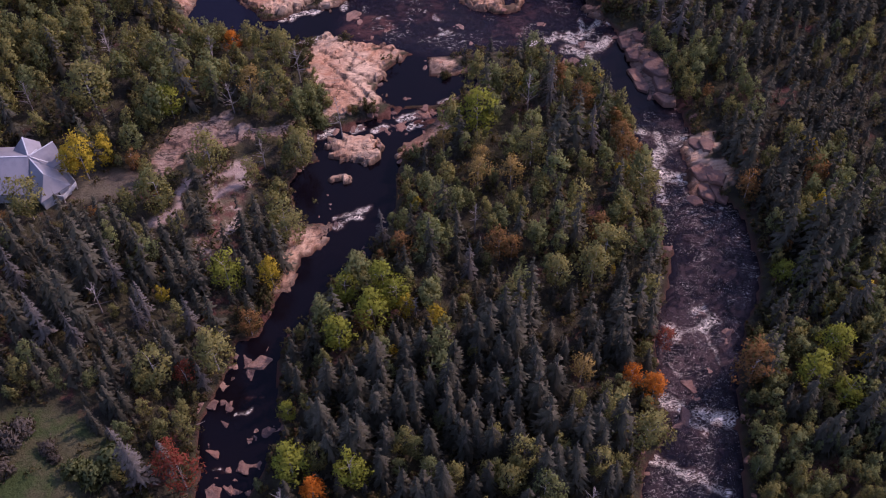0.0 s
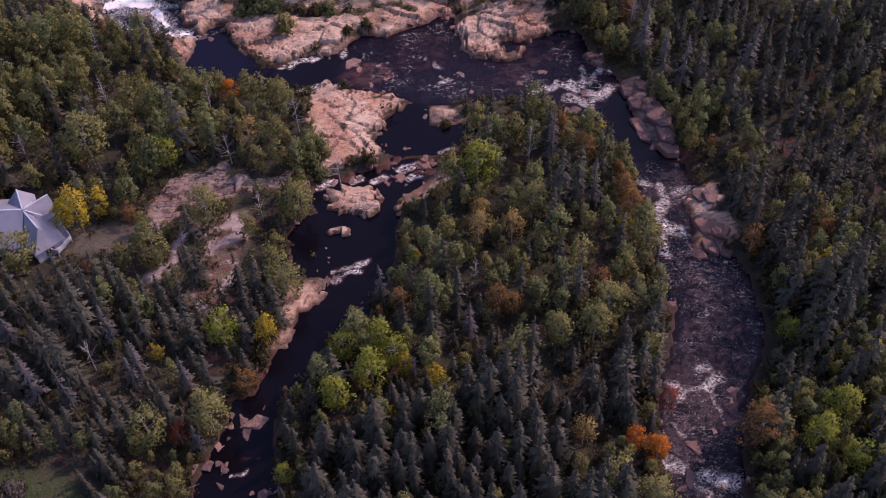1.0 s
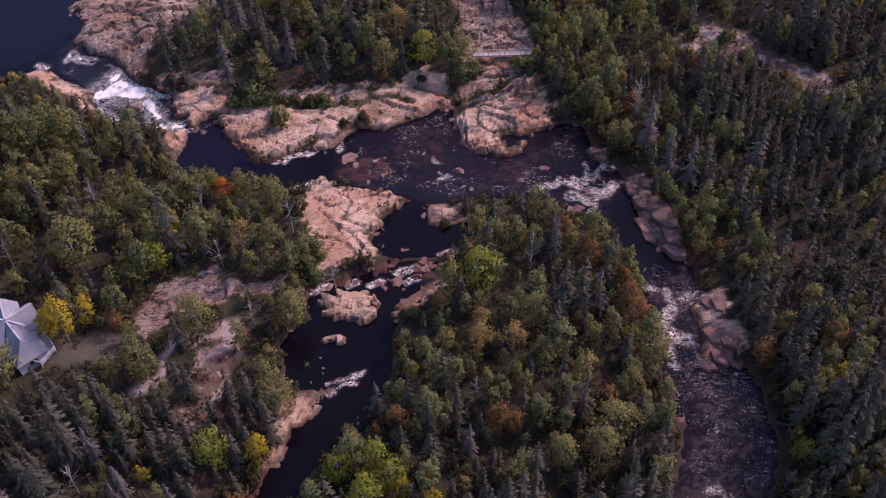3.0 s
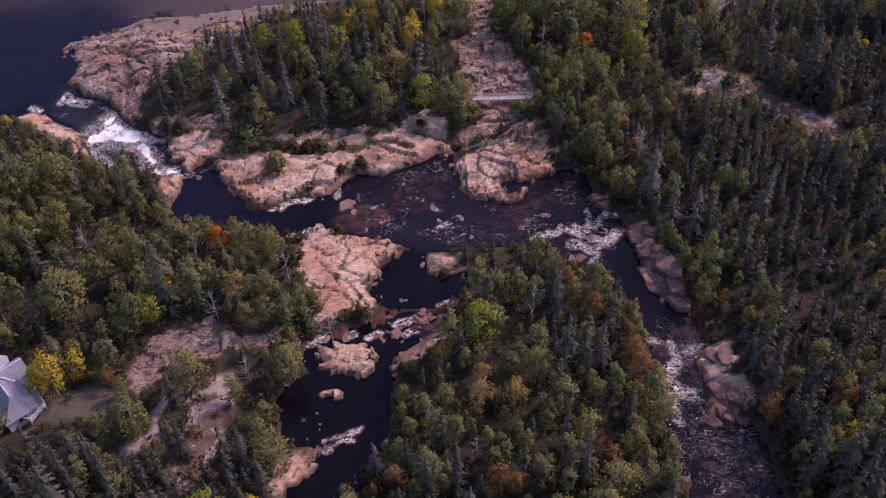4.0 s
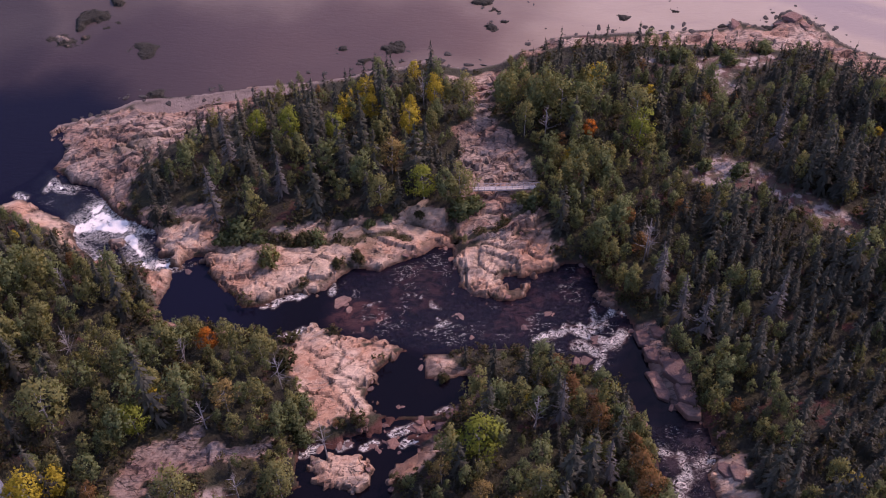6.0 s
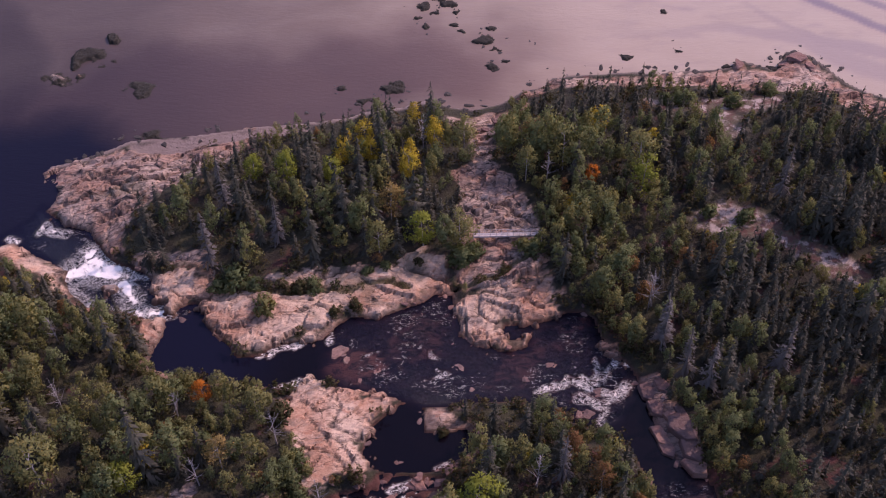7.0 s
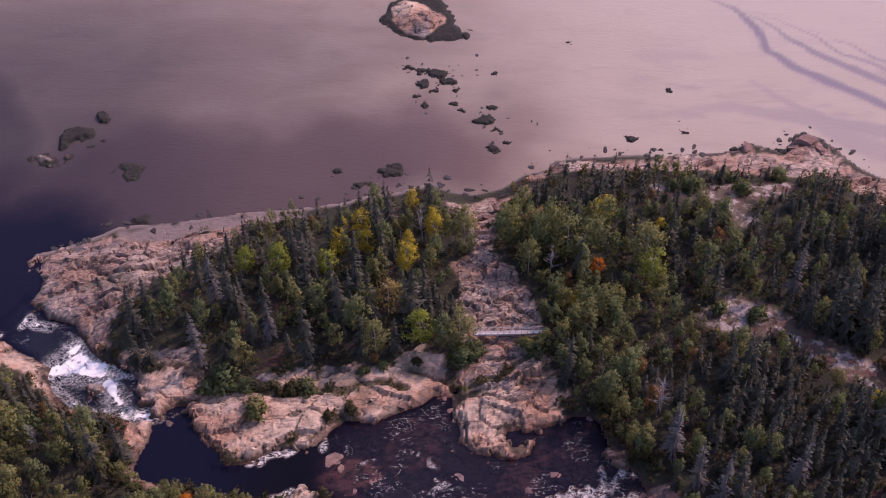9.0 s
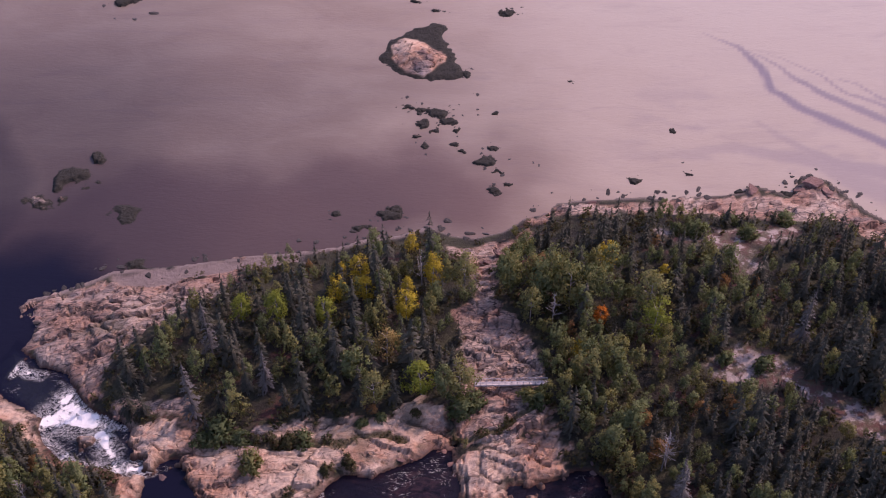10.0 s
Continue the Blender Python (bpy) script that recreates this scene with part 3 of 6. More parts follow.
CLEFTS_SLAB = (
    (0.28, 0.35, ((-17.1, 166.2), (-15.7, 161.5), (-17.3, 157.7), (-12.7, 155.6), (-12.2, 156.9))),
    (0.28, 0.35, ((-14.9, 160.8), (-11.8, 160.3))),
    (0.35, 0.5, ((-22.1, 154.1), (-16.6, 152.6), (-12.6, 148.8))),
    (0.35, 0.5, ((-19.0, 151.5), (-20.3, 149.1), (-21.7, 147.9))),
    (0.25, 0.3, ((-23.1, 163.1), (-19.4, 161.0), (-16.9, 161.6))),
    (0.25, 0.3, ((-20.8, 159.1), (-17.7, 155.2), (-16.1, 152.0))),
)
# hollows with soil, rubble and plants
GULLIES = (
    (0.8, 0.7, ((-36.9, 190.4), (-28.5, 188.3), (-20.5, 189.6), (-14.3, 188.8), (-12.3, 190.0), (-7.1, 190.4), (-4.0, 189.6))),
    (0.7, 0.6, ((4.8, 189.4), (7.2, 189.3), (11.4, 190.2), (16.2, 192.7), (18.4, 194.5))),
)

# places and heights of single trees, places and sizes of stones, streaks of foam
ORANGE_TREES = ((32.4, 85.3, 7.4), (29, 87.4, 6.1), (-39, 163.9, 6.4), (-19.9, 69, 7.4), (32.6, 213.2, 5.6))
RED_TREES = ((-39.3, 72.3, 12.2), (-40.7, 89.9, 6.8), (35.1, 94.5, 6.8), (-41.7, 75.3, 8.1))
RUST_TREES = ((47.9, 87.7, 12.2), (-31.4, 99.2, 7.4), (9.7, 111.2, 8.1), (32.5, 135.3, 8.1), (53.5, 124.1, 8.1), (-13, 98, 6.1), (11.6, 110.6, 6.8),
    (-54.1, 132.7, 5.4), (33.6, 131.9, 8.1), (26.8, 143.8, 8.1))
GOLD_TREES = ((-28.3, 108.3, 8.8), (-5.9, 100.1, 6.8), (-61.9, 130.5, 12.2), (-64.7, 131.2, 8.8), (-12.7, 226.9, 9.5), (-11.4, 220.3, 8.1), (1.2,
    224.4, 9.5), (-3.8, 215.2, 9.5), (-3.2, 236.7, 6.8), (-3.3, 220.1, 6.8), (-45.7, 104.2, 5.4))
LIME_TREES = ((-16.6, 94.6, 10.1), (-15.9, 104, 8.8), (-9.5, 104.9, 10.1), (-11, 98.5, 10.1), (-7.5, 102.1, 8.8), (7.1, 139.2, 12.8), (-48.4, 144.7,
    9.5), (-35.4, 107.5, 10.1), (55.9, 105.6, 6.8), (-34.8, 215.9, 8.1), (42, 210.6, 10.8), (-1.1, 198.2, 10.1), (-23.1, 73.1, 10.8), (-14, 71, 10.8),
    (-24.4, 83.5, 5.4), (-27.8, 215, 9.5), (-18.9, 214.8, 8.1), (60.5, 90.7, 9.5), (56.1, 85.8, 9.5), (60.5, 82, 8.8))
OLIVE_TREES = ((-36.2, 92.5, 12.2), (-45, 89.5, 11.5), (-62.7, 146.5, 14.9), (-29.5, 159.9, 8.8), (-26.3, 117.8, 10.8), (-40.3, 131.7, 11.5), (-24.7,
    134.4, 11.5), (34.9, 124.4, 11.5), (29.9, 76.8, 10.8), (9.1, 68.9, 9.5), (-70.2, 121.8, 12.2), (-9.5, 196.8, 9.5), (19.5, 214.6, 9.5), (27, 217.2,
    12.2), (42.1, 216.2, 12.2), (7.4, 223.8, 10.1), (5.9, 197.7, 10.8), (27, 109.2, 11.5), (24.4, 105.1, 10.8), (-47.7, 122.8, 10.8), (16.1, 130.9,
    10.1), (18.5, 104.7, 9.5))
TAN_TREES = ((6.6, 126.1, 10.1), (12.4, 125.9, 10.1), (-7.3, 205.1, 10.8), (21, 87.2, 8.8), (-34.4, 149.5, 10.1), (1, 135.2, 8.1), (7.3, 131, 6.8))
SNAGS = ((16.5, 144.1, 10.8), (5.7, 116.6, 8.1), (-4.4, 99.6, 6.8), (40.4, 182.5, 9.5), (-0.9, 224.4, 10.8), (39.6, 181.6, 12.2), (23.6, 213.8, 9.5),
    (-17.6, 141.2, 10.8), (20.8, 66.3, 8.1))
GREY_SPRUCES = ((-45, 71.9, 17.6), (-41.5, 74.2, 12.2), (-58, 95.8, 12.2), (-47.6, 100.6, 12.2), (-46.9, 74.5, 14.9), (-40.3, 98.8, 12.2), (-63.1,
    96.5, 16.2), (-48.7, 99.5, 9.5), (-37.9, 89, 9.5), (-41.2, 194.5, 16.2), (-39.5, 207.8, 14.9), (-28.9, 199.8, 12.2), (68.8, 207.9, 14.9), (27.1,
    134, 13.5), (4.4, 106.9, 10.8), (20.6, 145.3, 13.5), (-9.8, 116, 10.8), (40.6, 172.8, 14.9), (43.9, 166.5, 14.9), (47, 162.8, 14.9), (59.5, 166.1,
    14.9), (41.6, 175.2, 13.5), (-53.4, 107.3, 12.2), (-69.6, 107.3, 13.5))
BOULDERS = ((-29.7, 93.8, 4.9), (-31, 92.5, 3), (-35.4, 90.1, 3.2), (-37.3, 86.6, 3.5), (-34.2, 86.2, 3.2), (-36.4, 78.6, 2.7), (-33.3, 75.5, 2.7),
    (-31, 76.1, 3.5), (-35.6, 72, 3.5), (-33.5, 72.7, 2.7), (-28.1, 81.4, 3), (-31.1, 80.9, 2.4), (-26.4, 82.1, 2.4), (-34.9, 83.7, 2), (-13.2, 116.5,
    1.8), (-28.6, 96.2, 1.9), (-16.9, 174.9, 3.2), (-15.2, 173.2, 2.2), (-9.3, 170.8, 2.2), (4.6, 171.4, 2.4), (3.7, 176.2, 1.8), (21.2, 171.1, 2.2),
    (10.2, 166.2, 1.5), (-7.2, 169.4, 1.6), (-22.1, 131.7, 1.4), (-20, 127.7, 1.9))
MORE_BOULDERS = ((-3.4, 146.7, 2.6), (-16.5, 147.8, 2.0), (-12.6, 147.5, 2.2), (-10.6, 143.8, 2.2), (3.0, 149.4, 2.2), (-14.0, 144.0, 2.2), (-16.8, 128.1, 2.2), (-18.6, 126, 1.6), (-7, 143.9, 2.7), (-9.5, 142.8, 2.2), (-2.1, 147.2, 2.7), (-5.6, 145.8, 1.9), (-4.1, 147.7,
    1.6), (-11.6, 147.9, 1.9), (-8.1, 147.2, 1.6), (-19, 124.9, 2.2), (-21.2, 123.1, 1.9), (-13.2, 116.4, 1.6), (-17.1, 123.3, 1.6), (41.8, 100, 2.7),
    (39, 87.5, 4.1), (37.4, 82.1, 4.3), (45.9, 96.8, 3), (42.2, 90.1, 2.7), (41.3, 129, 1.9), (37.9, 122, 2.2), (17.3, 189.3, 1.2), (14.5, 236, 2.4),
    (12.1, 233.8, 1.9), (28.6, 165, 2.7), (27, 160.1, 3.2), (47, 143.4, 1.9))
FALLS_FOAM = ((-67.1, 203.4, -67.0, 199.9, 1.5), (-70.1, 198.8, -60.3, 197.1, 2.0), (-65.5, 201.0, -60.2, 196.5, 1.5), (-70.9, 197.8, -68.1, 192.8, 0.8), (-68.1,
    192.8, -63.1, 188.7, 0.9), (-58.9, 193.8, -55.8, 189.0, 1.3), (-55.3, 185.8, -49.3, 185.5, 1.2), (-63.1, 188.7, -55.6, 185.8, 0.8), (-77.5, 210.8,
    -73.4, 209.4, 1.1), (-78.9, 209.4, -77.8, 211.9, 0.7), (-84.2, 208.1, -82.6, 207.6, 0.7), (-69.3, 207.5, -67.6, 206.1, 0.4), (-59.1, 196.4, -54.5,
    195.0, 0.6))
RAPIDS_FOAM = ((-30.7, 174.9, -27.2, 176.4, 0.75), (-27.2, 176.4, -23.1, 177.9, 0.7), (-18.7, 177.4, -18.2, 179.0, 0.5), (-0.1, 174.3, 1.8, 173.3, 0.4), (0.8,
    169.4, 2.7, 170.1, 0.4), (4.6, 186.9, 4.8, 182.8, 0.35), (18.4, 165.5, 24.3, 167.3, 0.7), (24.3, 168.0, 27.3, 166.1, 0.7), (27.3, 165.9, 29.4, 168.5,
    0.6), (29.4, 168.5, 29.2, 172.0, 0.5), (25.8, 163.9, 29.9, 162.0, 0.9), (29.9, 162.0, 34.2, 166.3, 0.7), (30.0, 161.1, 28.5, 158.3, 0.6), (30.1,
    167.8, 33.0, 172.1, 0.5), (34.7, 171.1, 35.5, 170.9, 0.6), (26.4, 167.9, 30.7, 164.4, 0.6), (-14.1, 168.2, -12.5, 168.7, 0.28), (-12.1, 174.4, -9.4,
    175.2, 0.28), (4.2, 175.8, 6.8, 173.8, 0.28), (0.8, 170.8, 3.5, 170.0, 0.28), (-0.8, 168.7, 1.9, 169.3, 0.28), (37.4, 141.3, 38.1, 140.9, 0.81))
SHOOT_FOAM = ((40.2, 140.8, 41.1, 136.6, 0.81), (38.7, 133.5, 40.5, 136.1, 1.215), (39.7, 131.0, 43.8, 129.5, 1.215), (38.9, 128.5, 39.5, 124.9,
    0.81), (43.6, 138.9, 45.2, 139.2, 1.08), (-22.0, 142.9, -20.1, 143.9, 0.945), (-7.1, 145.9, -2.1, 148.3, 0.675), (-12.0, 143.5, -10.2, 144.4,
    0.675), (-5.1, 143.9, -3.1, 145.0, 0.81), (0.9, 150.0, 3.0, 150.8, 0.54), (-18.5, 122.8, -12.6, 125.2, 0.675), (-18.4, 121.1, -14.3, 122.9,
    0.675), (-15.9, 143.9, -14.5, 144.5, 0.675))
NEAR_FOAM = ((-33.0, 84.5, -31.1, 86.0, 0.675), (-31.7, 87.9, -29.5, 87.9, 0.4725), (-35.5, 75.0, -34.3, 75.5, 0.4725), (37.1, 99.0, 37.9, 96.3,
    0.675), (41.5, 101.8, 43.1, 101.8, 0.675), (42.6, 98.5, 44.4, 99.9, 0.945), (32.7, 86.1, 36.9, 83.8, 0.945), (40.2, 82.4, 43.6, 81.6, 1.08),
    (30.5, 76.5, 31.7, 74.8, 0.81), (33.0, 74.4, 35.3, 72.8, 0.675), (36.1, 72.3, 38.6, 71.6, 0.81), (38.2, 71.6, 41.7, 69.5, 0.54), (38.3, 97.4,
    42.7, 98.8, 0.4725), (42.9, 97.2, 43.9, 91.9, 0.405), (36.5, 91.1, 37.6, 89.0, 0.4725), (37.4, 81.1, 39.8, 79.5, 0.54))
SEA_ROCKS = ((-4.2, 287.2, 2.7), (-0.8, 286.0, 2.16), (3.1, 284.9, 3.51), (5.0, 281.8, 2.7), (7.3, 278.7, 2.16), (-0.9, 281.0, 2.7), (2.1, 278.5,
    1.62), (-2.2, 276.4, 1.62), (-0.5, 273.4, 2.025), (6.8, 273.8, 1.62), (8.4, 271.3, 1.35), (12.6, 291.4, 1.215), (12.2, 286.1, 1.08), (12.4, 283.9,
    1.08), (16.8, 284.6, 1.35), (15.4, 272.3, 1.89), (13.6, 267.9, 2.97), (13.3, 265.5, 1.215), (16.0, 264.7, 1.755), (17.4, 263.2, 1.215), (17.9,
    260.2, 1.485), (15.3, 258.1, 2.43), (24.1, 267.5, 1.08))
FLAT_ROCKS = ((25.5, 266.3, 0.945), (35.6, 295.9, 1.485), (57.0, 277.1, 1.35), (45.9, 260.3, 2.16), (58.3, 262.5, 1.62), (57.6, 266.4, 1.08), (-18.6,
    251.9, 2.7), (-8.9, 251.4, 3.24), (-6.5, 252.7, 2.16), (-13.7, 247.7, 2.16), (-60.0, 237.7, 2.7), (-56.9, 234.5, 1.62), (-49.2, 235.5, 1.35),
    (68.7, 256.8, 1.89), (71.5, 257.3, 1.62), (79.5, 255.3, 2.7), (88.3, 256.0, 1.89), (3.8, 325.6, 1.89), (21.9, 324.6, 2.97), (-1.3, 329.8, 2.7),
    (10.2, 299.6, 2.7), (-76.6, 332.3, 5.4))
GREEN_BUSHES = ((-55.4, 74.1, 2.70), (-52.2, 72.8, 2.97), (-50.0, 75.5, 3.38), (-36.4, 190.6, 3.24), (-39.5, 189.8, 2.29), (-33.0, 189.9, 2.43),
    (-21.8, 189.5, 2.16), (-11.7, 192.5, 1.62), (-8.3, 193.1, 1.35), (-22.2, 150.9, 2.03), (6.2, 194.7, 3.24), (8.2, 196.3, 2.70), (-21.7, 144.8,
    2.03), (-23.3, 147.4, 2.16), (20.0, 196.0, 2.70), (55.5, 239.3, 2.97), (65.6, 237.4, 2.70), (61.2, 202.1, 2.43), (74.8, 242.9, 2.16), (63.3,
    243.5, 1.89), (51.6, 240.2, 2.16), (54.2, 203.6, 2.16))
OLIVE_BUSHES = ((-30.4, 184.2, 2.97), (-20.8, 149.2, 1.62), (18.0, 196.4, 2.43), (-22.2, 127.0, 1.08))
SHRUB_BUSHES = ((-24.5, 189.0, 1.89), (-13.8, 185.1, 1.49), (-17.6, 183.7, 1.35), (-25.6, 159.4, 2.43), (1.7, 157.1, 1.22), (-2.1, 194.1, 1.22))
BRUSH_BUSHES = ((-66.5, 79.3, 2.97), (-64.7, 81.1, 2.43), (-60.3, 78.1, 1.62), (-59.1, 76.2, 1.35), (-66.5, 74.6, 2.70))
RILLS = (((71.2, 314.3), (78.6, 308.2), (81.9, 300.1), (83.5, 291.4), (87.5, 285.0), (95.5, 279.6), (104.8, 271.5), (113, 266)),
    ((78.6, 308.2), (86.7, 300.0), (92.9, 291.1), (99.6, 285.7), (107.0, 279.4), (116, 273)), ((83.1, 305.8), (92.5, 301.0), (100.7, 289.9), (108.4, 284.4), (117, 279)),
    ((77.2, 280.1), (85.4, 270.1), (91.9, 265.2), (101.9, 261.2), (112, 258)), ((95.0, 299.8), (104.2, 293.0), (108.2, 287.6), (116, 283)),
    ((50.7, 269.0), (70.3, 271.4), (88.1, 265.2), (100.2, 254.9), (110, 250)))
SLABS = ((37.5, 164.5, 3.2), (40.1, 165.3, 2.4), (38.4, 160.6, 2.7), (38.5, 155.5, 3.2), (39.0, 153.1, 2.7), (42.4, 155.6, 4.3), (42.9, 152.1, 3.8),
    (43.3, 149.0, 3.5), (40.9, 158.1, 2.7), (42.3, 159.1, 2.2), (46.9, 136.7, 2.7), (48.6, 135.7, 2.7), (46.7, 129.8, 3.5), (49.1, 128.9, 3.5), (47.3,
    126.5, 3.5), (49.4, 125.6, 3.0), (44.8, 124.6, 2.2))
WEED_PATCHES = ((-77.8, 264.6, 4.2, 3.2), (-83.4, 257.3, 3.6, 3.2), (-64.6, 252.9, 3.2, 2.6), (-73.9, 271.6, 1.5, 2.2))
SHORE_BLOCKS = ((84.7, 257.1, 4.3), (81.7, 255.8, 2.2), (71.0, 256.4, 2.4), (87.1, 254.4, 2.7))

# ---- plan arithmetic ----
rng = np.random.default_rng(7)


def sdf(outline, x, y):
    """Distance to an outline in the plan, positive inside."""
    p = np.array(outline, float)
    q = np.roll(p, -1, axis=0)
    best, inside = np.full(x.shape, 1e18), np.zeros(x.shape, bool)
    for (ax, ay), (bx, by) in zip(p, q):
        ex, ey = bx - ax, by - ay
        u = np.clip(((x - ax) * ex + (y - ay) * ey) / (ex * ex + ey * ey + 1e-9), 0, 1)
        best = np.minimum(best, (x - ax - u * ex) ** 2 + (y - ay - u * ey) ** 2)
        crosses = (ay > y) != (by > y)
        inside ^= crosses & (x < ex * (y - ay) / (ey if abs(ey) > 1e-9 else 1e-9) + ax)
    return np.sqrt(best) * np.where(inside, 1, -1)


def smooth(v, a, b):
    u = np.clip((v - a) / (b - a), 0, 1)
    return u * u * (3 - 2 * u)


def hash2(i, j, k=0):
    h = (i * 374761393 + j * 668265263 + k * 2147483647 + 1013904223) & 0xFFFFFFFF
    h = ((h ^ (h >> 13)) * 1274126177) & 0xFFFFFFFF
    return ((h ^ (h >> 16)) & 0xFFFFFF) / float(0xFFFFFF)


def value_noise(x, y, k=0):
    i, j = np.floor(x).astype(np.int64), np.floor(y).astype(np.int64)
    u, v = x - i, y - j
    u, v = u * u * (3 - 2 * u), v * v * (3 - 2 * v)
    low = hash2(i, j, k) * (1 - u) + hash2(i + 1, j, k) * u
    high = hash2(i, j + 1, k) * (1 - u) + hash2(i + 1, j + 1, k) * u
    return low * (1 - v) + high * v


def fbm(x, y, scale, octaves=4, k=0):
    total, amp, s = 0.0, 0.5, scale
    for o in range(octaves):
        total = total + amp * (value_noise(x * s + 17.3 * o, y * s - 9.1 * o, k + o) - 0.5)
        amp, s = amp * 0.5, s * 2.03
    return total


def plates(x, y, size, angle=0.5, squash=1.8, k=0, tilt=0.5):
    """Broken rock: tilted plates, and the distance to the seams between them."""
    wx, wy = x + 0.8 * fbm(x, y, 0.22, 3, k + 40), y + 0.8 * fbm(x, y, 0.22, 3, k + 50)
    c, s = math.cos(angle), math.sin(angle)
    u, v = (c * wx + s * wy) / size, (-s * wx + c * wy) * squash / size
    i, j = np.floor(u).astype(np.int64), np.floor(v).astype(np.int64)
    first, second, level = np.full(x.shape, 9.0), np.full(x.shape, 9.0), np.zeros(x.shape)
    for a in (-1, 0, 1):
        for b in (-1, 0, 1):
            p, q = i + a, j + b
            du, dv = p + hash2(p, q, k) - u, q + hash2(p, q, k + 1) - v
            d = np.hypot(du, dv)
            closer = d < first
            second = np.where(closer, first, np.minimum(second, d))
            own = hash2(p, q, k + 2) + tilt * ((hash2(p, q, k + 3) - 0.5) * du + (hash2(p, q, k + 4) - 0.5) * dv) * 2
            level = np.where(closer, own, level)
            first = np.minimum(first, d)
    return level, (second - first) * size


def along(line, x, y):
    """Distance to a broken line in the plan."""
    best = np.full(x.shape, 1e9)
    for (ax, ay), (bx, by) in zip(line, line[1:]):
        ex, ey = bx - ax, by - ay
        u = np.clip(((x - ax) * ex + (y - ay) * ey) / (ex * ex + ey * ey + 1e-9), 0, 1)
        best = np.minimum(best, np.hypot(x - ax - u * ex, y - ay - u * ey))
    return best


def cut_lines(clefts, x, y, k):
    """How far each place lies in one of the clefts, and how deep they go there."""
    cut, deep = np.zeros(x.shape), np.zeros(x.shape)
    for half, depth, line in clefts:
        x0, y0 = np.min(line, axis=0) - 5
        x1, y1 = np.max(line, axis=0) + 5
        at = (x > x0) & (x < x1) & (y > y0) & (y < y1)
        if not at.any():
            continue
        xs, ys = x[at], y[at]
        d = along(line, xs + 2.2 * fbm(xs, ys, 0.3, 4, k), ys + 2.2 * fbm(xs, ys, 0.3, 4, k + 9))
        wide = half * np.clip(1.0 + 2.2 * fbm(xs, ys, 0.25, 3, k + 18), 0.2, 1.9)
        c = smooth(-d, -wide * 1.35, -wide * 0.35)
        cut[at] = np.maximum(cut[at], c)
        deep[at] = np.maximum(deep[at], c * depth)
    return cut, deep


def water_level(x, y):
    base = np.interp(y, [81, 115, 142, 169, 189, 216], [7.6, 7.3, 6.3, 4.9, 4.05, 3.8])
    fall = smooth(-48.6 - x, 0, 27) * np.clip((y - 175.5) / 10.8, 0, 1)
    return base * (1 - fall) + 0.05 * fall


LAND = COAST + ((160, 225), (900, 150), (4200, 100), (4200, -4200), (-4200, -4200), (-4200, 190), (-400, 195), (-110, 200))
RIVERS = (WEST_CHANNEL, WEST_POOLS, POND, EAST_CHANNEL, MAIN_REACH, FALLS_REACH)
# outline, rise above the water, width of the slope at its edge, grey or pink
ROCKS = (
    (SLAB, 2.2, 3.0, 0), (WEDGE, 1.0, 1.2, 0), (MID_ROCK, 1.7, 1.5, 0), (MID_ROCK_EAST, 0.9, 1.2, 0), (LOW_ROCK, 1.1, 1.2, 0),
    (BANK_ROCK, 1.6, 1.5, 0), (NORTH_ROCKS, 2.6, 3.0, 0), (KNOB, 2.4, 3.2, 0), (BRIDGE_ROCK, 2.4, 2.0, 0.45), (SHORE_ROCKS, 1.5, 3.6, 0.59),
    (POINT_ROCKS, 2.2, 2.5, 0.45), (GREY_ROCKS, 4.6, 2.0, 1), (RIGHT_LEDGE, 0.7, 1.0, 0.8), (RIGHT_LEDGE_LOW, 1.2, 1.5, 0.1),
    (FAR_LEDGE, 1.4, 1.2, 0.4), (LEFT_ROCK, 1.6, 1.5, 0), (FALL_ROCK, 2.4, 1.5, 0.3), (LIP_ROCK, 1.8, 1.4, 0), (CLIFF, 2.4, 1.6, 1),
)


def stretch_axis(low, high, step, far, fine=None):
    """Even steps from low to high, finer ones in a stretch between, then ever longer ones out to the horizon."""
    inner = np.arange(low, high + step / 2, step)
    if fine:
        a, b, small = fine
        inner = np.concatenate([np.arange(low, a, step), np.arange(a, b, small), np.arange(b, high + step / 2, step)])
    reach = np.geomspace(step * 2, far, 26)
    return np.concatenate([low - reach[::-1], inner, high + reach])


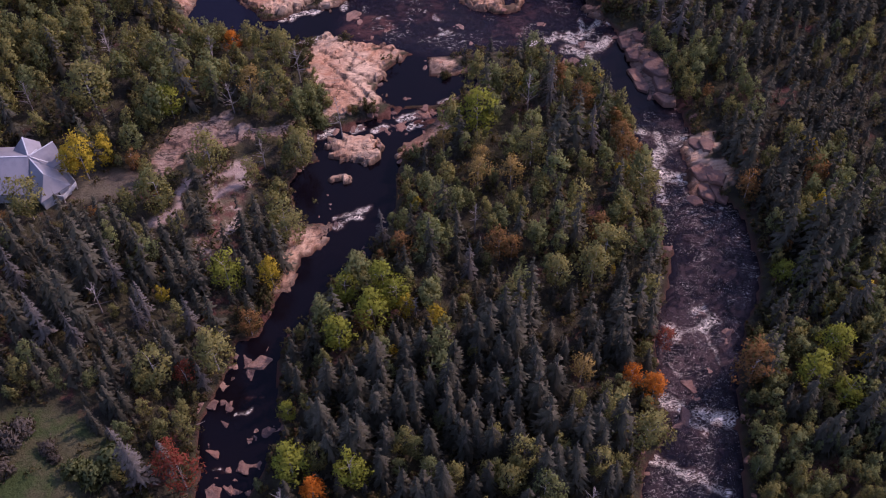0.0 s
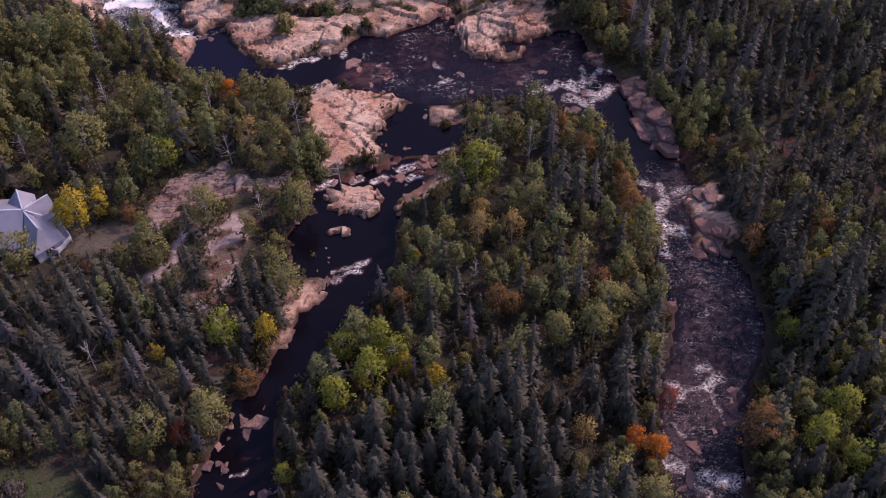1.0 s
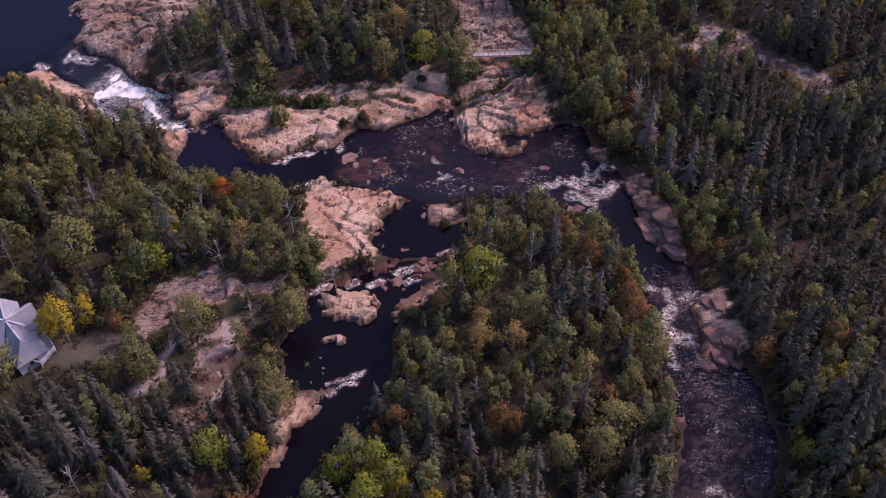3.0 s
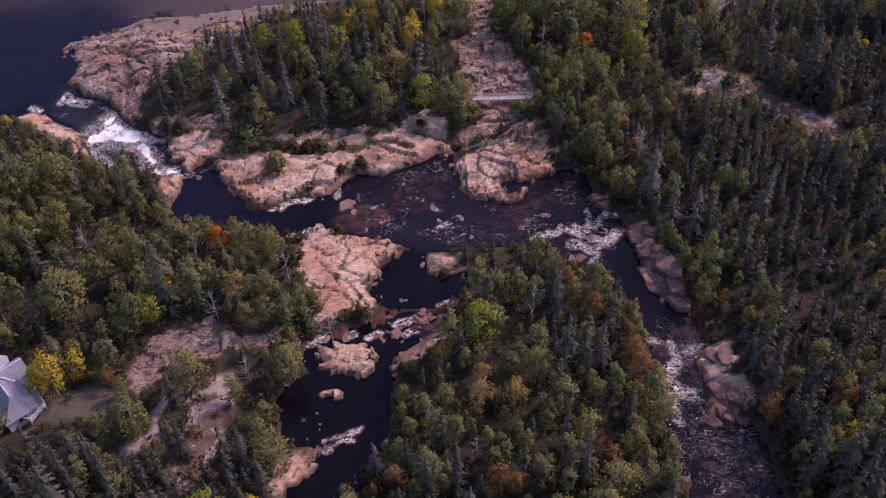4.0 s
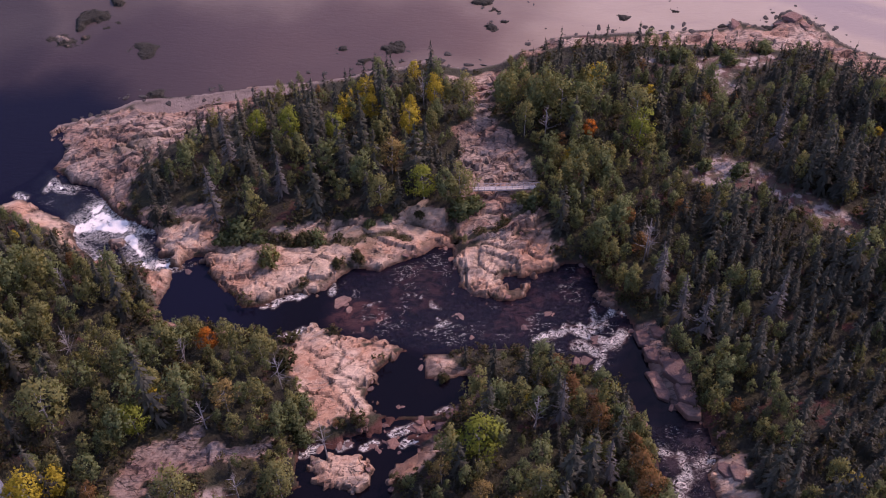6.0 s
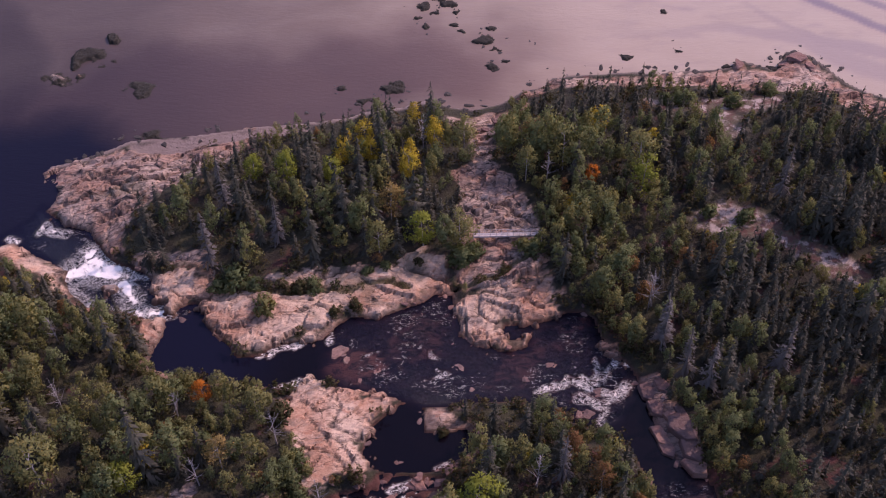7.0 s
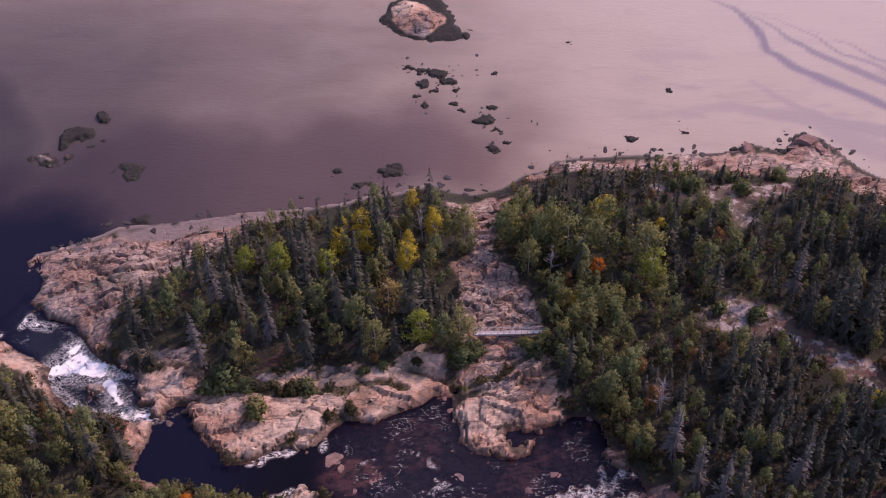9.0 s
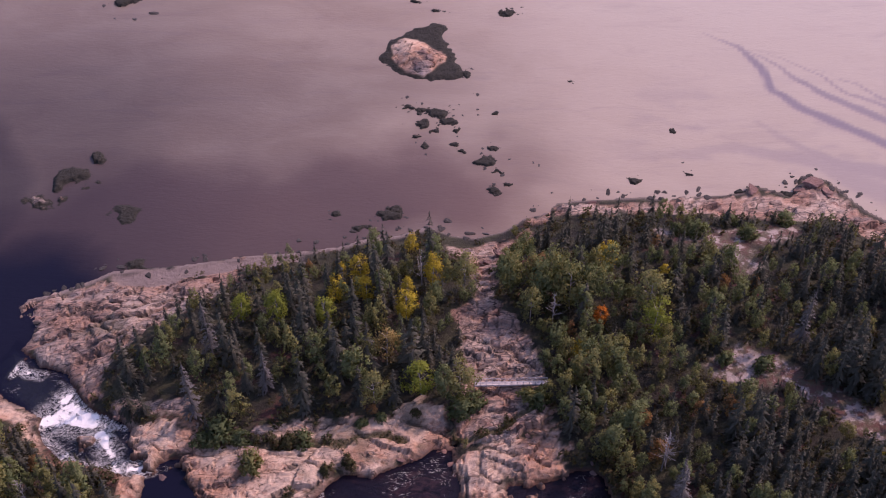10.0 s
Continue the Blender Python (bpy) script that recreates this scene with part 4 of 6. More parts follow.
def survey(x, y):
    """Height and ground cover at places of the plan."""
    river = np.max([sdf(r, x, y) for r in RIVERS], axis=0)
    land = sdf(LAND, x, y)
    w = water_level(x, y)
    hills = 2.2 * fbm(x, y, 0.035, 4, 3) + 0.5 * fbm(x, y, 0.3, 3, 9)
    dry = w + 0.35 + 3.3 * (1 - np.exp(np.minimum(river, 0) / 8)) + hills * smooth(-river, 0, 6)
    shore = 0.12 + 0.30 * np.maximum(land, 0) + 0.3 * fbm(x, y, 0.4, 3, 5)
    z = np.minimum(dry, shore)
    bed = w - 0.25 - 1.0 * smooth(river, 0, 5) + 0.9 * fbm(x, y, 0.45, 4, 21)
    band = smooth(sdf(BAND, x, y), -0.8, 1.0)
    red_bed = smooth(1 - np.hypot((x + 14) / 8, (y - 172.5) / 4.5) + 0.6 * fbm(x, y, 0.2, 4, 22), 0.0, 0.5)
    stony = np.maximum(band, 0.75 * red_bed)
    bed = bed + stony * (0.30 + 1.7 * fbm(x, y, 0.42, 4, 27) + 0.8 * fbm(x, y, 1.1, 3, 28))
    wet = smooth(river, -0.5, 0.3)
    z = np.where(river > 0, bed, z)
    sea = np.maximum(-0.10 + 0.06 * land, -2.5)
    z = np.where((land < 0) & (river < 0), sea, z)
    rock, greyrock = np.zeros(x.shape), np.zeros(x.shape)
    level, seam = plates(x, y, 10.5, 0.30, 1.7, 0, 0.8)
    level2, seam2 = plates(x, y, 4.2, 0.42, 1.7, 60, 0.8)
    level3, seam3 = plates(x, y, 1.7, 0.5, 1.5, 160, 0.8)
    cleft = smooth(fbm(x, y, 0.1, 3, 66), -0.06, 0.06)
    coarse = smooth(fbm(x, y, 0.06, 3, 67), -0.02, 0.12)
    swell = 1.3 * fbm(x, y, 0.10, 3, 69) + 0.12 * fbm(x, y, 0.8, 3, 70)
    lift = (0.55 * x * math.sin(0.35) * -0.12 + 0.10 * y) + 2.6 * fbm(x, y, 0.085, 4, 75) + 0.5 * (level2 - 0.5)
    tread = lift / 0.55
    ledges = 0.55 * (smooth(tread - np.floor(tread), 0.72, 1.0) - (tread - np.floor(tread)))
    fine_steps = 0.14 * (level3 - 0.5) - 0.08 * smooth(-seam3, -0.2, 0)
    broken = 1.0 * (level - 0.45) + 0.5 * swell + 0.35 * ledges + (0.35 + 0.65 * coarse) * fine_steps - 0.4 * smooth(-seam, -0.4, 0) * cleft + (0.25 + 0.75 * coarse) * (0.30 * (level2 - 0.5) - 0.20 * smooth(-seam2, -0.3, 0))
    shelf = smooth(fbm(x, y, 0.075, 4, 68), 0.06, 0.16)
    seen = np.maximum(river, -land)
    for outline, rise, edge, grey in ROCKS:
        x0, y0 = np.min(outline, axis=0) - 4
        x1, y1 = np.max(outline, axis=0) + 4
        at = (x > x0) & (x < x1) & (y > y0) & (y < y1)
        if not at.any():
            continue
        xs, ys = x[at], y[at]
        d0 = sdf(outline, xs, ys)
        if outline is not CLIFF:
            seen[at] = np.maximum(seen[at], d0)
        d = d0 + min(1.5, edge * 0.55) * (0.7 * fbm(xs, ys, 0.28, 5, 31) + 1.3 * (level2[at] - 0.5))
        d = d + min(1.0, 0.34 * edge) * (level3[at] - 0.5) + 0.3 * fbm(xs, ys, 0.9, 3, 35)
        m = smooth(d, -0.3, 0.7)
        top = np.maximum(w[at] + rise * (0.16 + 0.44 * smooth(d, 0, edge * 0.55) + 0.40 * smooth(d, edge * 0.5, edge * 3.0)), np.where(river[at] < 0, z[at] + 0.1, -9)) + broken[at] * min(1.0, rise / 1.6)
        if 0.3 < grey < 0.6:
            top = np.minimum(top, 0.2 + 0.26 * np.maximum(land[at], 0) + 0.8 * broken[at])
            top = top + 0.6 * (level2[at] - 0.5) - 0.3 * smooth(-seam2[at], -0.45, 0) + 0.2 * (level3[at] - 0.5)
        z[at] += m * (top - z[at])
        g = np.clip(grey + 0.5 * fbm(xs, ys, 0.2, 3, 77), 0, 1) if grey else np.zeros(xs.shape)
        rock[at] = np.maximum(rock[at], m)
        greyrock[at] = np.maximum(greyrock[at] * (1 - m), m * g)
    spit = smooth(sdf(SPIT, x, y) + 3.0 * fbm(x, y, 0.25, 4, 24), -0.8, 0.8)
    z = z + spit * (0.2 + 0.25 * fbm(x, y, 0.4, 3, 25) - z)
    rock, greyrock = rock * (1 - spit), greyrock * (1 - spit)
    cut, deep_cut = cut_lines(CLEFTS_NORTH + CLEFTS_BRIDGE + CLEFTS_SHORE + CLEFTS_SLAB, x, y, 210)
    hollow, deep_hollow = cut_lines(GULLIES, x, y, 240)
    solid = rock * (river < 0.5)
    z = z - solid * np.maximum(deep_cut, deep_hollow)
    seen = np.max([seen] + [sdf(o, x, y) for o in (BARREN, BARREN_STRIP, TRAIL, TRAIL_TWO, TRAIL_LOW, LAWN, YARD)], axis=0)
    moss = np.maximum(0.9 * solid * smooth(hollow + 0.8 * fbm(x, y, 0.5, 3, 38), 0.35, 0.7), 0.45 * rock * smooth(y, 176, 184) * (1 - smooth(river, -2.5, -0.5)) * (river < 0) * shelf * smooth(land, 4, 9))
    rim = smooth(fbm(x, y, 0.12, 3, 12), 0.02, 0.14) * (1 - smooth(x, 10, 20)) * smooth(y, 150, 165) * smooth(river, -2.2, -0.2) * (river < 0)
    rock = np.maximum(rock, rim)
    heath = np.maximum(smooth(sdf(BARREN, x, y) + 4 * fbm(x, y, 0.2, 4, 14), -1, 1.5), smooth(sdf(BARREN_STRIP, x, y) + 4 * fbm(x, y, 0.2, 4, 15), -1, 1.5))
    heath = np.maximum(heath, smooth(sdf(RED_HEATH, x, y) + 3 * fbm(x, y, 0.2, 4, 18), -1, 1))
    grass = smooth(sdf(LAWN, x, y) + 4 * fbm(x, y, 0.15, 3, 16), -1, 2)
    trail = smooth(np.max([sdf(o, x, y) for o in (TRAIL, TRAIL_TWO, TRAIL_LOW)], axis=0) + 1.5 * fbm(x, y, 0.4, 3, 17), -0.6, 0.6)
    yard = smooth(sdf(YARD, x, y) + 2 * fbm(x, y, 0.2, 3, 19), -1, 1)
    grass, trail = np.maximum(grass, 0.4 * yard), np.maximum(trail, 0.22 * yard)
    sand = np.maximum(smooth(np.where(x > 0, 1.2, 2.2) - np.abs(land), 0, 1.6) * (river < 0) * (1 - rock), spit)
    weed = smooth(1.6 - np.abs(land + 0.3) + 4.5 * fbm(x, y, 0.34, 5, 23), 1.3, 2.1) * (river < -1)
    cover = dict(rock=rock, greyrock=greyrock, heath=heath * (1 - rock), grass=grass, trail=trail, sand=sand, weed=weed, wet=wet * (1 - rock), red_bed=red_bed, moss=moss, damp=rock * smooth(w + 1.0 - z + 0.8 * fbm(x, y, 0.5, 4, 37), 0.0, 0.6) * smooth(river, -3.0, -1.0), seam=np.maximum(np.maximum(cut, 0.9 * cleft * smooth(-seam, -0.35, -0.08)), np.maximum(np.maximum(0.8 * coarse, 0.9 * greyrock) * smooth(-seam2, -0.32, -0.06), 0.85 * np.maximum(greyrock, 0.5 * coarse) * smooth(-seam3, -0.22, -0.04))))
    return z, river, land, cover, yard, seen


def sheet(name, x, y, z, keep=None, attrs=None, material=None):
    """A mesh over a grid of places; keep: which of its cells to build."""
    ny, nx = x.shape
    idx = np.arange(nx * ny).reshape(ny, nx)
    quads = np.stack([idx[:-1, :-1], idx[:-1, 1:], idx[1:, 1:], idx[1:, :-1]], -1)
    quads = quads[keep] if keep is not None else quads.reshape(-1, 4)
    used, back = np.unique(quads, return_inverse=True)
    v = np.stack([x.ravel(), y.ravel(), z.ravel()], -1)[used]
    mesh = mesh_np(name, v, back.reshape(-1, 4), material)
    for key, values in (attrs or {}).items():
        a = mesh.attributes.new(key, "FLOAT", "POINT")
        a.data.foreach_set("value", values.ravel()[used].astype(np.float32))
    soft = np.ones(len(mesh.polygons), bool)
    if attrs and "rock" in attrs:
        soft = (attrs["rock"].ravel()[used][back.reshape(-1, 4)].mean(1)) < 0.6
    mesh.polygons.foreach_set("use_smooth", soft)
    return new(name, mesh)


def mesh_np(name, verts, faces, material=None, tint=None, normals=None):
    """A mesh from arrays of places and of faces that all have as many corners."""
    mesh = bpy.data.meshes.new(name)
    n, k = faces.shape
    mesh.vertices.add(len(verts))
    mesh.vertices.foreach_set("co", np.asarray(verts, np.float32).ravel())
    mesh.loops.add(n * k)
    mesh.loops.foreach_set("vertex_index", faces.astype(np.int32).ravel())
    mesh.polygons.add(n)
    mesh.polygons.foreach_set("loop_start", np.arange(0, n * k, k, dtype=np.int32))
    if material:
        mesh.materials.append(material)
    if tint is not None:
        a = mesh.attributes.new("tint", "FLOAT", "POINT")
        a.data.foreach_set("value", np.asarray(tint, np.float32))
    mesh.update(calc_edges=True)
    if normals is not None:
        mesh.polygons.foreach_set("use_smooth", np.ones(n, bool))
        mesh.normals_split_custom_set_from_vertices(np.asarray(normals, np.float32).tolist())
    return mesh


def part(name, bm, material, parent, label=""):
    mesh = bpy.data.meshes.new(name)
    bm.to_mesh(mesh)
    bm.free()
    mesh.materials.append(material)
    ob = new(name, mesh)
    ob.parent = parent
    return tagged(ob, label)


# ---- ground, river, sea ----
gx, gy = np.meshgrid(stretch_axis(-126, 128, 0.8, 3600, (-82, 36, 0.40)), stretch_axis(50, 268, 0.75, 3600, (130, 246, 0.40)))
gz, g_river, g_land, g_cover, g_yard, g_seen = survey(gx, gy)
AXIS_X, AXIS_Y = gx[0], gy[:, 0]
g_red = g_cover.pop("red_bed")
ground = sheet("ground", gx, gy, gz, None, g_cover, GROUND)
tagged(ground, "granite bedrock and forest floor with carved river beds", "ground", kind="structure")


def sample(field, x, y):
    """A field of the ground's grid at places of the plan."""
    x, y = np.asarray(x, float), np.asarray(y, float)
    i = np.clip(np.searchsorted(AXIS_X, x) - 1, 0, len(AXIS_X) - 2)
    j = np.clip(np.searchsorted(AXIS_Y, y) - 1, 0, len(AXIS_Y) - 2)
    u = (x - AXIS_X[i]) / (AXIS_X[i + 1] - AXIS_X[i])
    v = (y - AXIS_Y[j]) / (AXIS_Y[j + 1] - AXIS_Y[j])
    return (field[j, i] * (1 - u) + field[j, i + 1] * u) * (1 - v) + (field[j + 1, i] * (1 - u) + field[j + 1, i + 1] * u) * v


def height(x, y):
    return float(sample(gz, x, y))


rx, ry = np.meshgrid(np.arange(-118, 60, 0.42), np.arange(50, 232, 0.42))
r_river = sample(g_river, rx, ry)
r_level = water_level(rx, ry)
foam = np.zeros(rx.shape)
warp_x, warp_y = 2.0 * fbm(rx, ry, 0.45, 4, 61), 2.0 * fbm(rx, ry, 0.45, 4, 62)
curd = smooth(fbm(rx, ry, 0.7, 4, 63), -0.12, 0.16)
for x0, y0, x1, y1, w in tuple((*q[:4], q[4] * (1.4 if q[4] > 1.15 else 1.0)) for q in FALLS_FOAM) + RAPIDS_FOAM + ((-26.8, 167.3, -23.4, 168.7, 0.7),) + tuple((*q[:4], q[4] * (0.75 if q[0] < 10 and q[1] < 138 else 0.9)) for q in SHOOT_FOAM) + tuple((*q[:4], q[4] * (0.55 if q[0] < 0 else 1.0)) for q in NEAR_FOAM):
    ex, ey = x1 - x0, y1 - y0
    u = np.clip(((rx - x0) * ex + (ry - y0) * ey) / (ex * ex + ey * ey + 1e-6), 0, 1)
    far = np.hypot(rx - x0 - u * ex + warp_x, ry - y0 - u * ey + warp_y) / w
    foam = np.maximum(foam, np.maximum(smooth(-far, -0.95, -0.2) * (0.78 + 0.4 * curd) * np.clip(0.44 + 0.46 * w, 0.55, 1.3), 0.55 * min(1.0, w / 0.65) * smooth(-far, -2.2, -0.6)))
east = smooth(sdf(EAST_CHANNEL, rx, ry), -1, 2) * (1 - smooth(ry, 140, 150))
mid_run = smooth(sdf(MAIN_REACH, rx, ry), -1, 2) * smooth(rx, -22, -14)
fall_run = smooth(sdf(FALLS_REACH, rx, ry), -1, 2) * smooth(rx, -92, -70) * smooth(sample(g_land, rx, ry), -5, 0)
chop = np.clip(0.9 * east + 0.40 * mid_run + 0.5 * fall_run + foam, 0, 1)
ledge = smooth(fbm(rx, ry, 0.11, 4, 91), 0.02, 0.14)
near_run = east * smooth(94 - np.abs(ry - 88), 74, 90)
purple = 0.15 * east
shallow = np.clip(purple + np.maximum(ledge * east * 0.45, near_run * smooth(fbm(rx, ry, 0.09, 3, 95), -0.08, 0.1) * 0.9), 0, 1)
rz = r_level + chop * (0.32 * fbm(rx, ry, 0.8, 4, 71)) + 0.02 * fbm(rx, ry, 0.6, 3, 72) + 0.22 * foam * fbm(rx, ry, 1.1, 3, 73)
ruddy = mid_run * np.maximum(np.maximum(0.85 * sample(g_red, rx, ry), 0.3 * smooth(fbm(rx, ry, 0.13, 4, 92), 0.02, 0.16)), 0.06) + 0.5 * smooth(foam, 0.05, 0.4) * (1 - fall_run)
r_land = sample(g_land, rx, ry)
wet_cell = (r_river[:-1, :-1] > -1.6) & (r_river[1:, 1:] > -1.6) & (r_land[:-1, :-1] > -2.5)
river = sheet("water", rx, ry, rz, wet_cell, dict(foam=foam, chop=chop, shallow=shallow, ruddy=ruddy, blue=np.maximum(smooth(-rx, 24, 40) * smooth(ry, 150, 168), np.maximum(0.6 * mid_run, 0.8 * east))), RIVER)
river.name = "water_river"
tagged(river, "dark tannin-brown river with white rapids over pink granite", "river", kind="structure")

sx, sy = np.meshgrid(stretch_axis(-130, 140, 1.6, 3600, (40, 125, 0.85)), stretch_axis(205, 350, 1.1, 3600, (262, 335, 0.75)))
s_land = sdf(LAND, sx, sy)
mouth = smooth(-62 - sx + 0.30 * (sy - 238) * -1 + 26 * fbm(sx, sy, 0.03, 4, 81), -6, 26)
plume = smooth(1.45 - np.hypot((sx + 97) / 49, (sy - 218) / 30) + 0.7 * fbm(sx, sy, 0.04, 5, 84), -0.25, 0.85)
haze = 0.74 * (1 - 0.5 * smooth(sy, 285, 345)) * smooth(-sx - 0.15 * (sy - 260) + 50 * fbm(sx, sy, 0.02, 5, 83), -50, 80)
deep = np.clip(np.maximum(np.maximum(0.85 * mouth * (1 - 0.5 * smooth(sy, 275, 345)), plume), haze), 0, 1)
shoal = smooth(21 + 0.10 * (sx + 40) * -1 - np.abs(s_land + 9) * 0.8 + 16 * fbm(sx, sy, 0.05, 4, 82), 0, 14) * (1 - smooth(sx, 10, 45)) * 0.85
channel = np.zeros(sx.shape)
crook_x, crook_y = sx + 3.2 * fbm(sx, sy, 0.14, 5, 86), sy + 3.2 * fbm(sx, sy, 0.14, 5, 87)
for line, wide, dark in zip(RILLS, (1.15, 1.0, 0.6, 2.0, 0.6, 2.8), (0.75, 0.66, 0.5, 0.40, 0.5, 0.34)):
    for k, ((x0, y0), (x1, y1)) in enumerate(zip(line, line[1:])):
        ex, ey = x1 - x0, y1 - y0
        u = np.clip(((crook_x - x0) * ex + (crook_y - y0) * ey) / (ex * ex + ey * ey), 0, 1)
        reach = wide * np.clip(0.25 + 0.3 * (k + u), 0.25, 1.1)
        near = np.hypot(crook_x - x0 - u * ex, crook_y - y0 - u * ey) / reach
        channel = np.maximum(channel, smooth(-near, -1.6, -0.6) * dark * np.clip(0.35 + 0.4 * (k + u), 0, 1))
ripples = smooth(fbm(sx + 0.6 * sy, sy * 2.2, 0.10, 5, 88), 0.02, 0.2) * smooth(sx, 30, 62) * smooth(306 - sy, 0, 26) * 0.22
channel = np.maximum(channel, ripples)
# painted sky reflection: sand colour pales to the right and far out, unevenly
sky_sheen = smooth(sx + 40 * fbm(sx, sy, 0.025, 4, 89), -25, 85) * np.interp(sy, [240, 300, 345], [0.35, 0.75, 1.15])
sea = sheet("water", sx, sy, np.zeros(sx.shape), None, dict(deep=deep, shoal=shoal, channel=channel, sky_sheen=sky_sheen), SEA)
sea.name = "water_sea"
tagged(sea, "thin sheet of tidal water over pinkish sand flats", "sea", kind="structure")

# ---- trees ----


def cone_trunk(h, r, sides=6, lean=0.0, top=0.15):
    a = np.arange(sides) * 2 * np.pi / sides
    rings = []
    for u in (0.0, 0.35, 0.7, 1.0):
        rad = r * (1 - u * (1 - top))
        rings.append(np.stack([np.cos(a) * rad + lean * u * u * h, np.sin(a) * rad, np.full(sides, u * h - 0.3 * (u == 0))], -1))
    v = np.concatenate(rings)
    f = [(k * sides + i, k * sides + (i + 1) % sides, (k + 1) * sides + (i + 1) % sides, (k + 1) * sides + i) for k in range(3) for i in range(sides)]
    return v, np.array(f)


def limb(a, b, r):
    """A thin tapered limb from a to b: three sides."""
    a, b = np.array(a, float), np.array(b, float)
    d = b - a
    u = np.cross(d, (0.3, 0.5, 0.8))
    u = u / (np.linalg.norm(u) + 1e-9)
    w = np.cross(d, u) / (np.linalg.norm(d) + 1e-9)
    ring = [r * (math.cos(k) * u + math.sin(k) * w) for k in (0, 2.1, 4.2)]
    v = np.array([a + q for q in ring] + [b + 0.3 * q for q in ring])
    f = np.array([(i, (i + 1) % 3, 3 + (i + 1) % 3, 3 + i) for i in range(3)])
    return v, f


def join(pieces):
    vs, fs, n = [], [], 0
    for v, f in pieces:
        vs.append(v)
        fs.append(f + n)
        n += len(v)
    return np.concatenate(vs), np.concatenate(fs)


def spruce_crown(h, r, boughs, sprays, g, low=0.08, size=0.34, droop=0.32):
    """Drooping boughs all the way up, each a row of narrow sprays of needles."""
    n = boughs * sprays
    u = np.repeat(np.sort(g.random(boughs) ** 1.15), sprays)
    a = np.repeat(g.uniform(0, 6.28, boughs), sprays)
    reach = np.repeat(g.uniform(0.62, 1.15, boughs), sprays) * (r * (1 - u) ** 0.68 + 0.06)
    out = np.tile(np.linspace(0.25, 1.0, sprays), boughs) * g.uniform(0.85, 1.1, n)
    q = reach * out
    aa = a + g.normal(0, 0.22, n)
    z = h * (low + (0.97 - low) * u) - q * droop * (0.5 + out) + g.normal(0, 0.05, n)
    c = np.stack([np.cos(aa) * q, np.sin(aa) * q, z], -1)
    d = np.stack([np.cos(aa), np.sin(aa), -g.uniform(0.3, 0.9, n)], -1)
    d /= np.linalg.norm(d, axis=1)[:, None]
    w = np.cross(d, np.stack([g.normal(0, 0.5, n), g.normal(0, 0.5, n), np.ones(n)], -1))
    w /= np.linalg.norm(w, axis=1)[:, None]
    s = (size * g.uniform(0.7, 1.3, n) * (0.45 + 0.65 * (1 - u)))[:, None]
    v = np.stack([c - d * s * 0.9 - w * s * 0.62, c - d * s * 0.9 + w * s * 0.62, c + d * s * 1.5], 1)
    tip = np.array([[(0.10, 0, h * 0.9), (-0.06, 0.09, h * 0.9), (0, 0, h * 1.03)], [(-0.06, -0.09, h * 0.9), (0.1, 0, h * 0.9), (0, 0, h * 1.03)], [(-0.06, 0.09, h * 0.9), (-0.06, -0.09, h * 0.9), (0, 0, h * 1.03)]])
    v = np.concatenate([v, tip])
    out = np.concatenate([np.stack([np.cos(aa), np.sin(aa), np.full(n, 0.5)], -1), [(0.5, 0.3, 0.8), (0.3, -0.5, 0.8), (-0.6, 0, 0.8)]])
    return rounded(v, out, 0.76)


def rounded(quads, out, share):
    """Sprays turned to face outwards, with normals that follow the whole crown's roundness."""
    face = np.cross(quads[:, 1] - quads[:, 0], quads[:, -1] - quads[:, 0])
    face /= np.linalg.norm(face, axis=1)[:, None] + 1e-9
    out = out / (np.linalg.norm(out, axis=1)[:, None] + 1e-9)
    away = (face * out).sum(1) < 0
    quads[away] = quads[away][:, ::-1]
    face[away] *= -1
    n = share * out + (1 - share) * face
    n /= np.linalg.norm(n, axis=1)[:, None] + 1e-9
    v = quads.reshape(-1, 3)
    k = quads.shape[1]
    return v, np.arange(len(v)).reshape(-1, k), np.repeat(n, k, axis=0)


def leaf_crown(h, r, clumps, leaves, size, g, low=0.3, lumpy=0.28):
    """Clumps of small leaves round an uneven, domed crown."""
    pts = []
    lobes = g.normal(0, 1, (5, 3))
    lobes /= np.linalg.norm(lobes, axis=1)[:, None]
    for _ in range(clumps):
        d = g.normal(0, 1, 3)
        d /= np.linalg.norm(d)
        q = g.uniform(0.35, 1.0) ** 0.45 * (1 - lumpy + 2.2 * lumpy * max(0, (lobes @ d).max() - 0.45))
        z = d[2] * q
        taper = 1 - 0.52 * max(z, 0)
        pts.append((d[0] * q * r * taper, d[1] * q * r * taper, h * (low + 1) / 2 + z * h * (1 - low) / 2))
    pts = np.array(pts)
    own = np.repeat(pts, leaves, axis=0)
    off = g.normal(0, 1, own.shape)
    off *= (r * 0.25 * g.uniform(0.35, 1.3, (len(own), 1))) / np.linalg.norm(off, axis=1)[:, None]
    own = own + off
    a, b = g.normal(0, 1, own.shape), g.normal(0, 1, own.shape)
    a[:, 2] *= 0.6
    a /= np.linalg.norm(a, axis=1)[:, None]
    b -= (a * b).sum(1)[:, None] * a
    b /= np.linalg.norm(b, axis=1)[:, None]
    s = size * g.uniform(0.65, 1.3, (len(own), 1))
    v = np.stack([own - a * s * 0.8 - b * s * 0.62, own - a * s * 0.8 + b * s * 0.62, own + a * s * 1.15], 1)
    heart = np.array([0, 0, h * (low * 0.6 + 0.35)])
    return rounded(v, 0.56 * (own - heart) / r + 0.44 * off / (r * 0.25), 0.85)


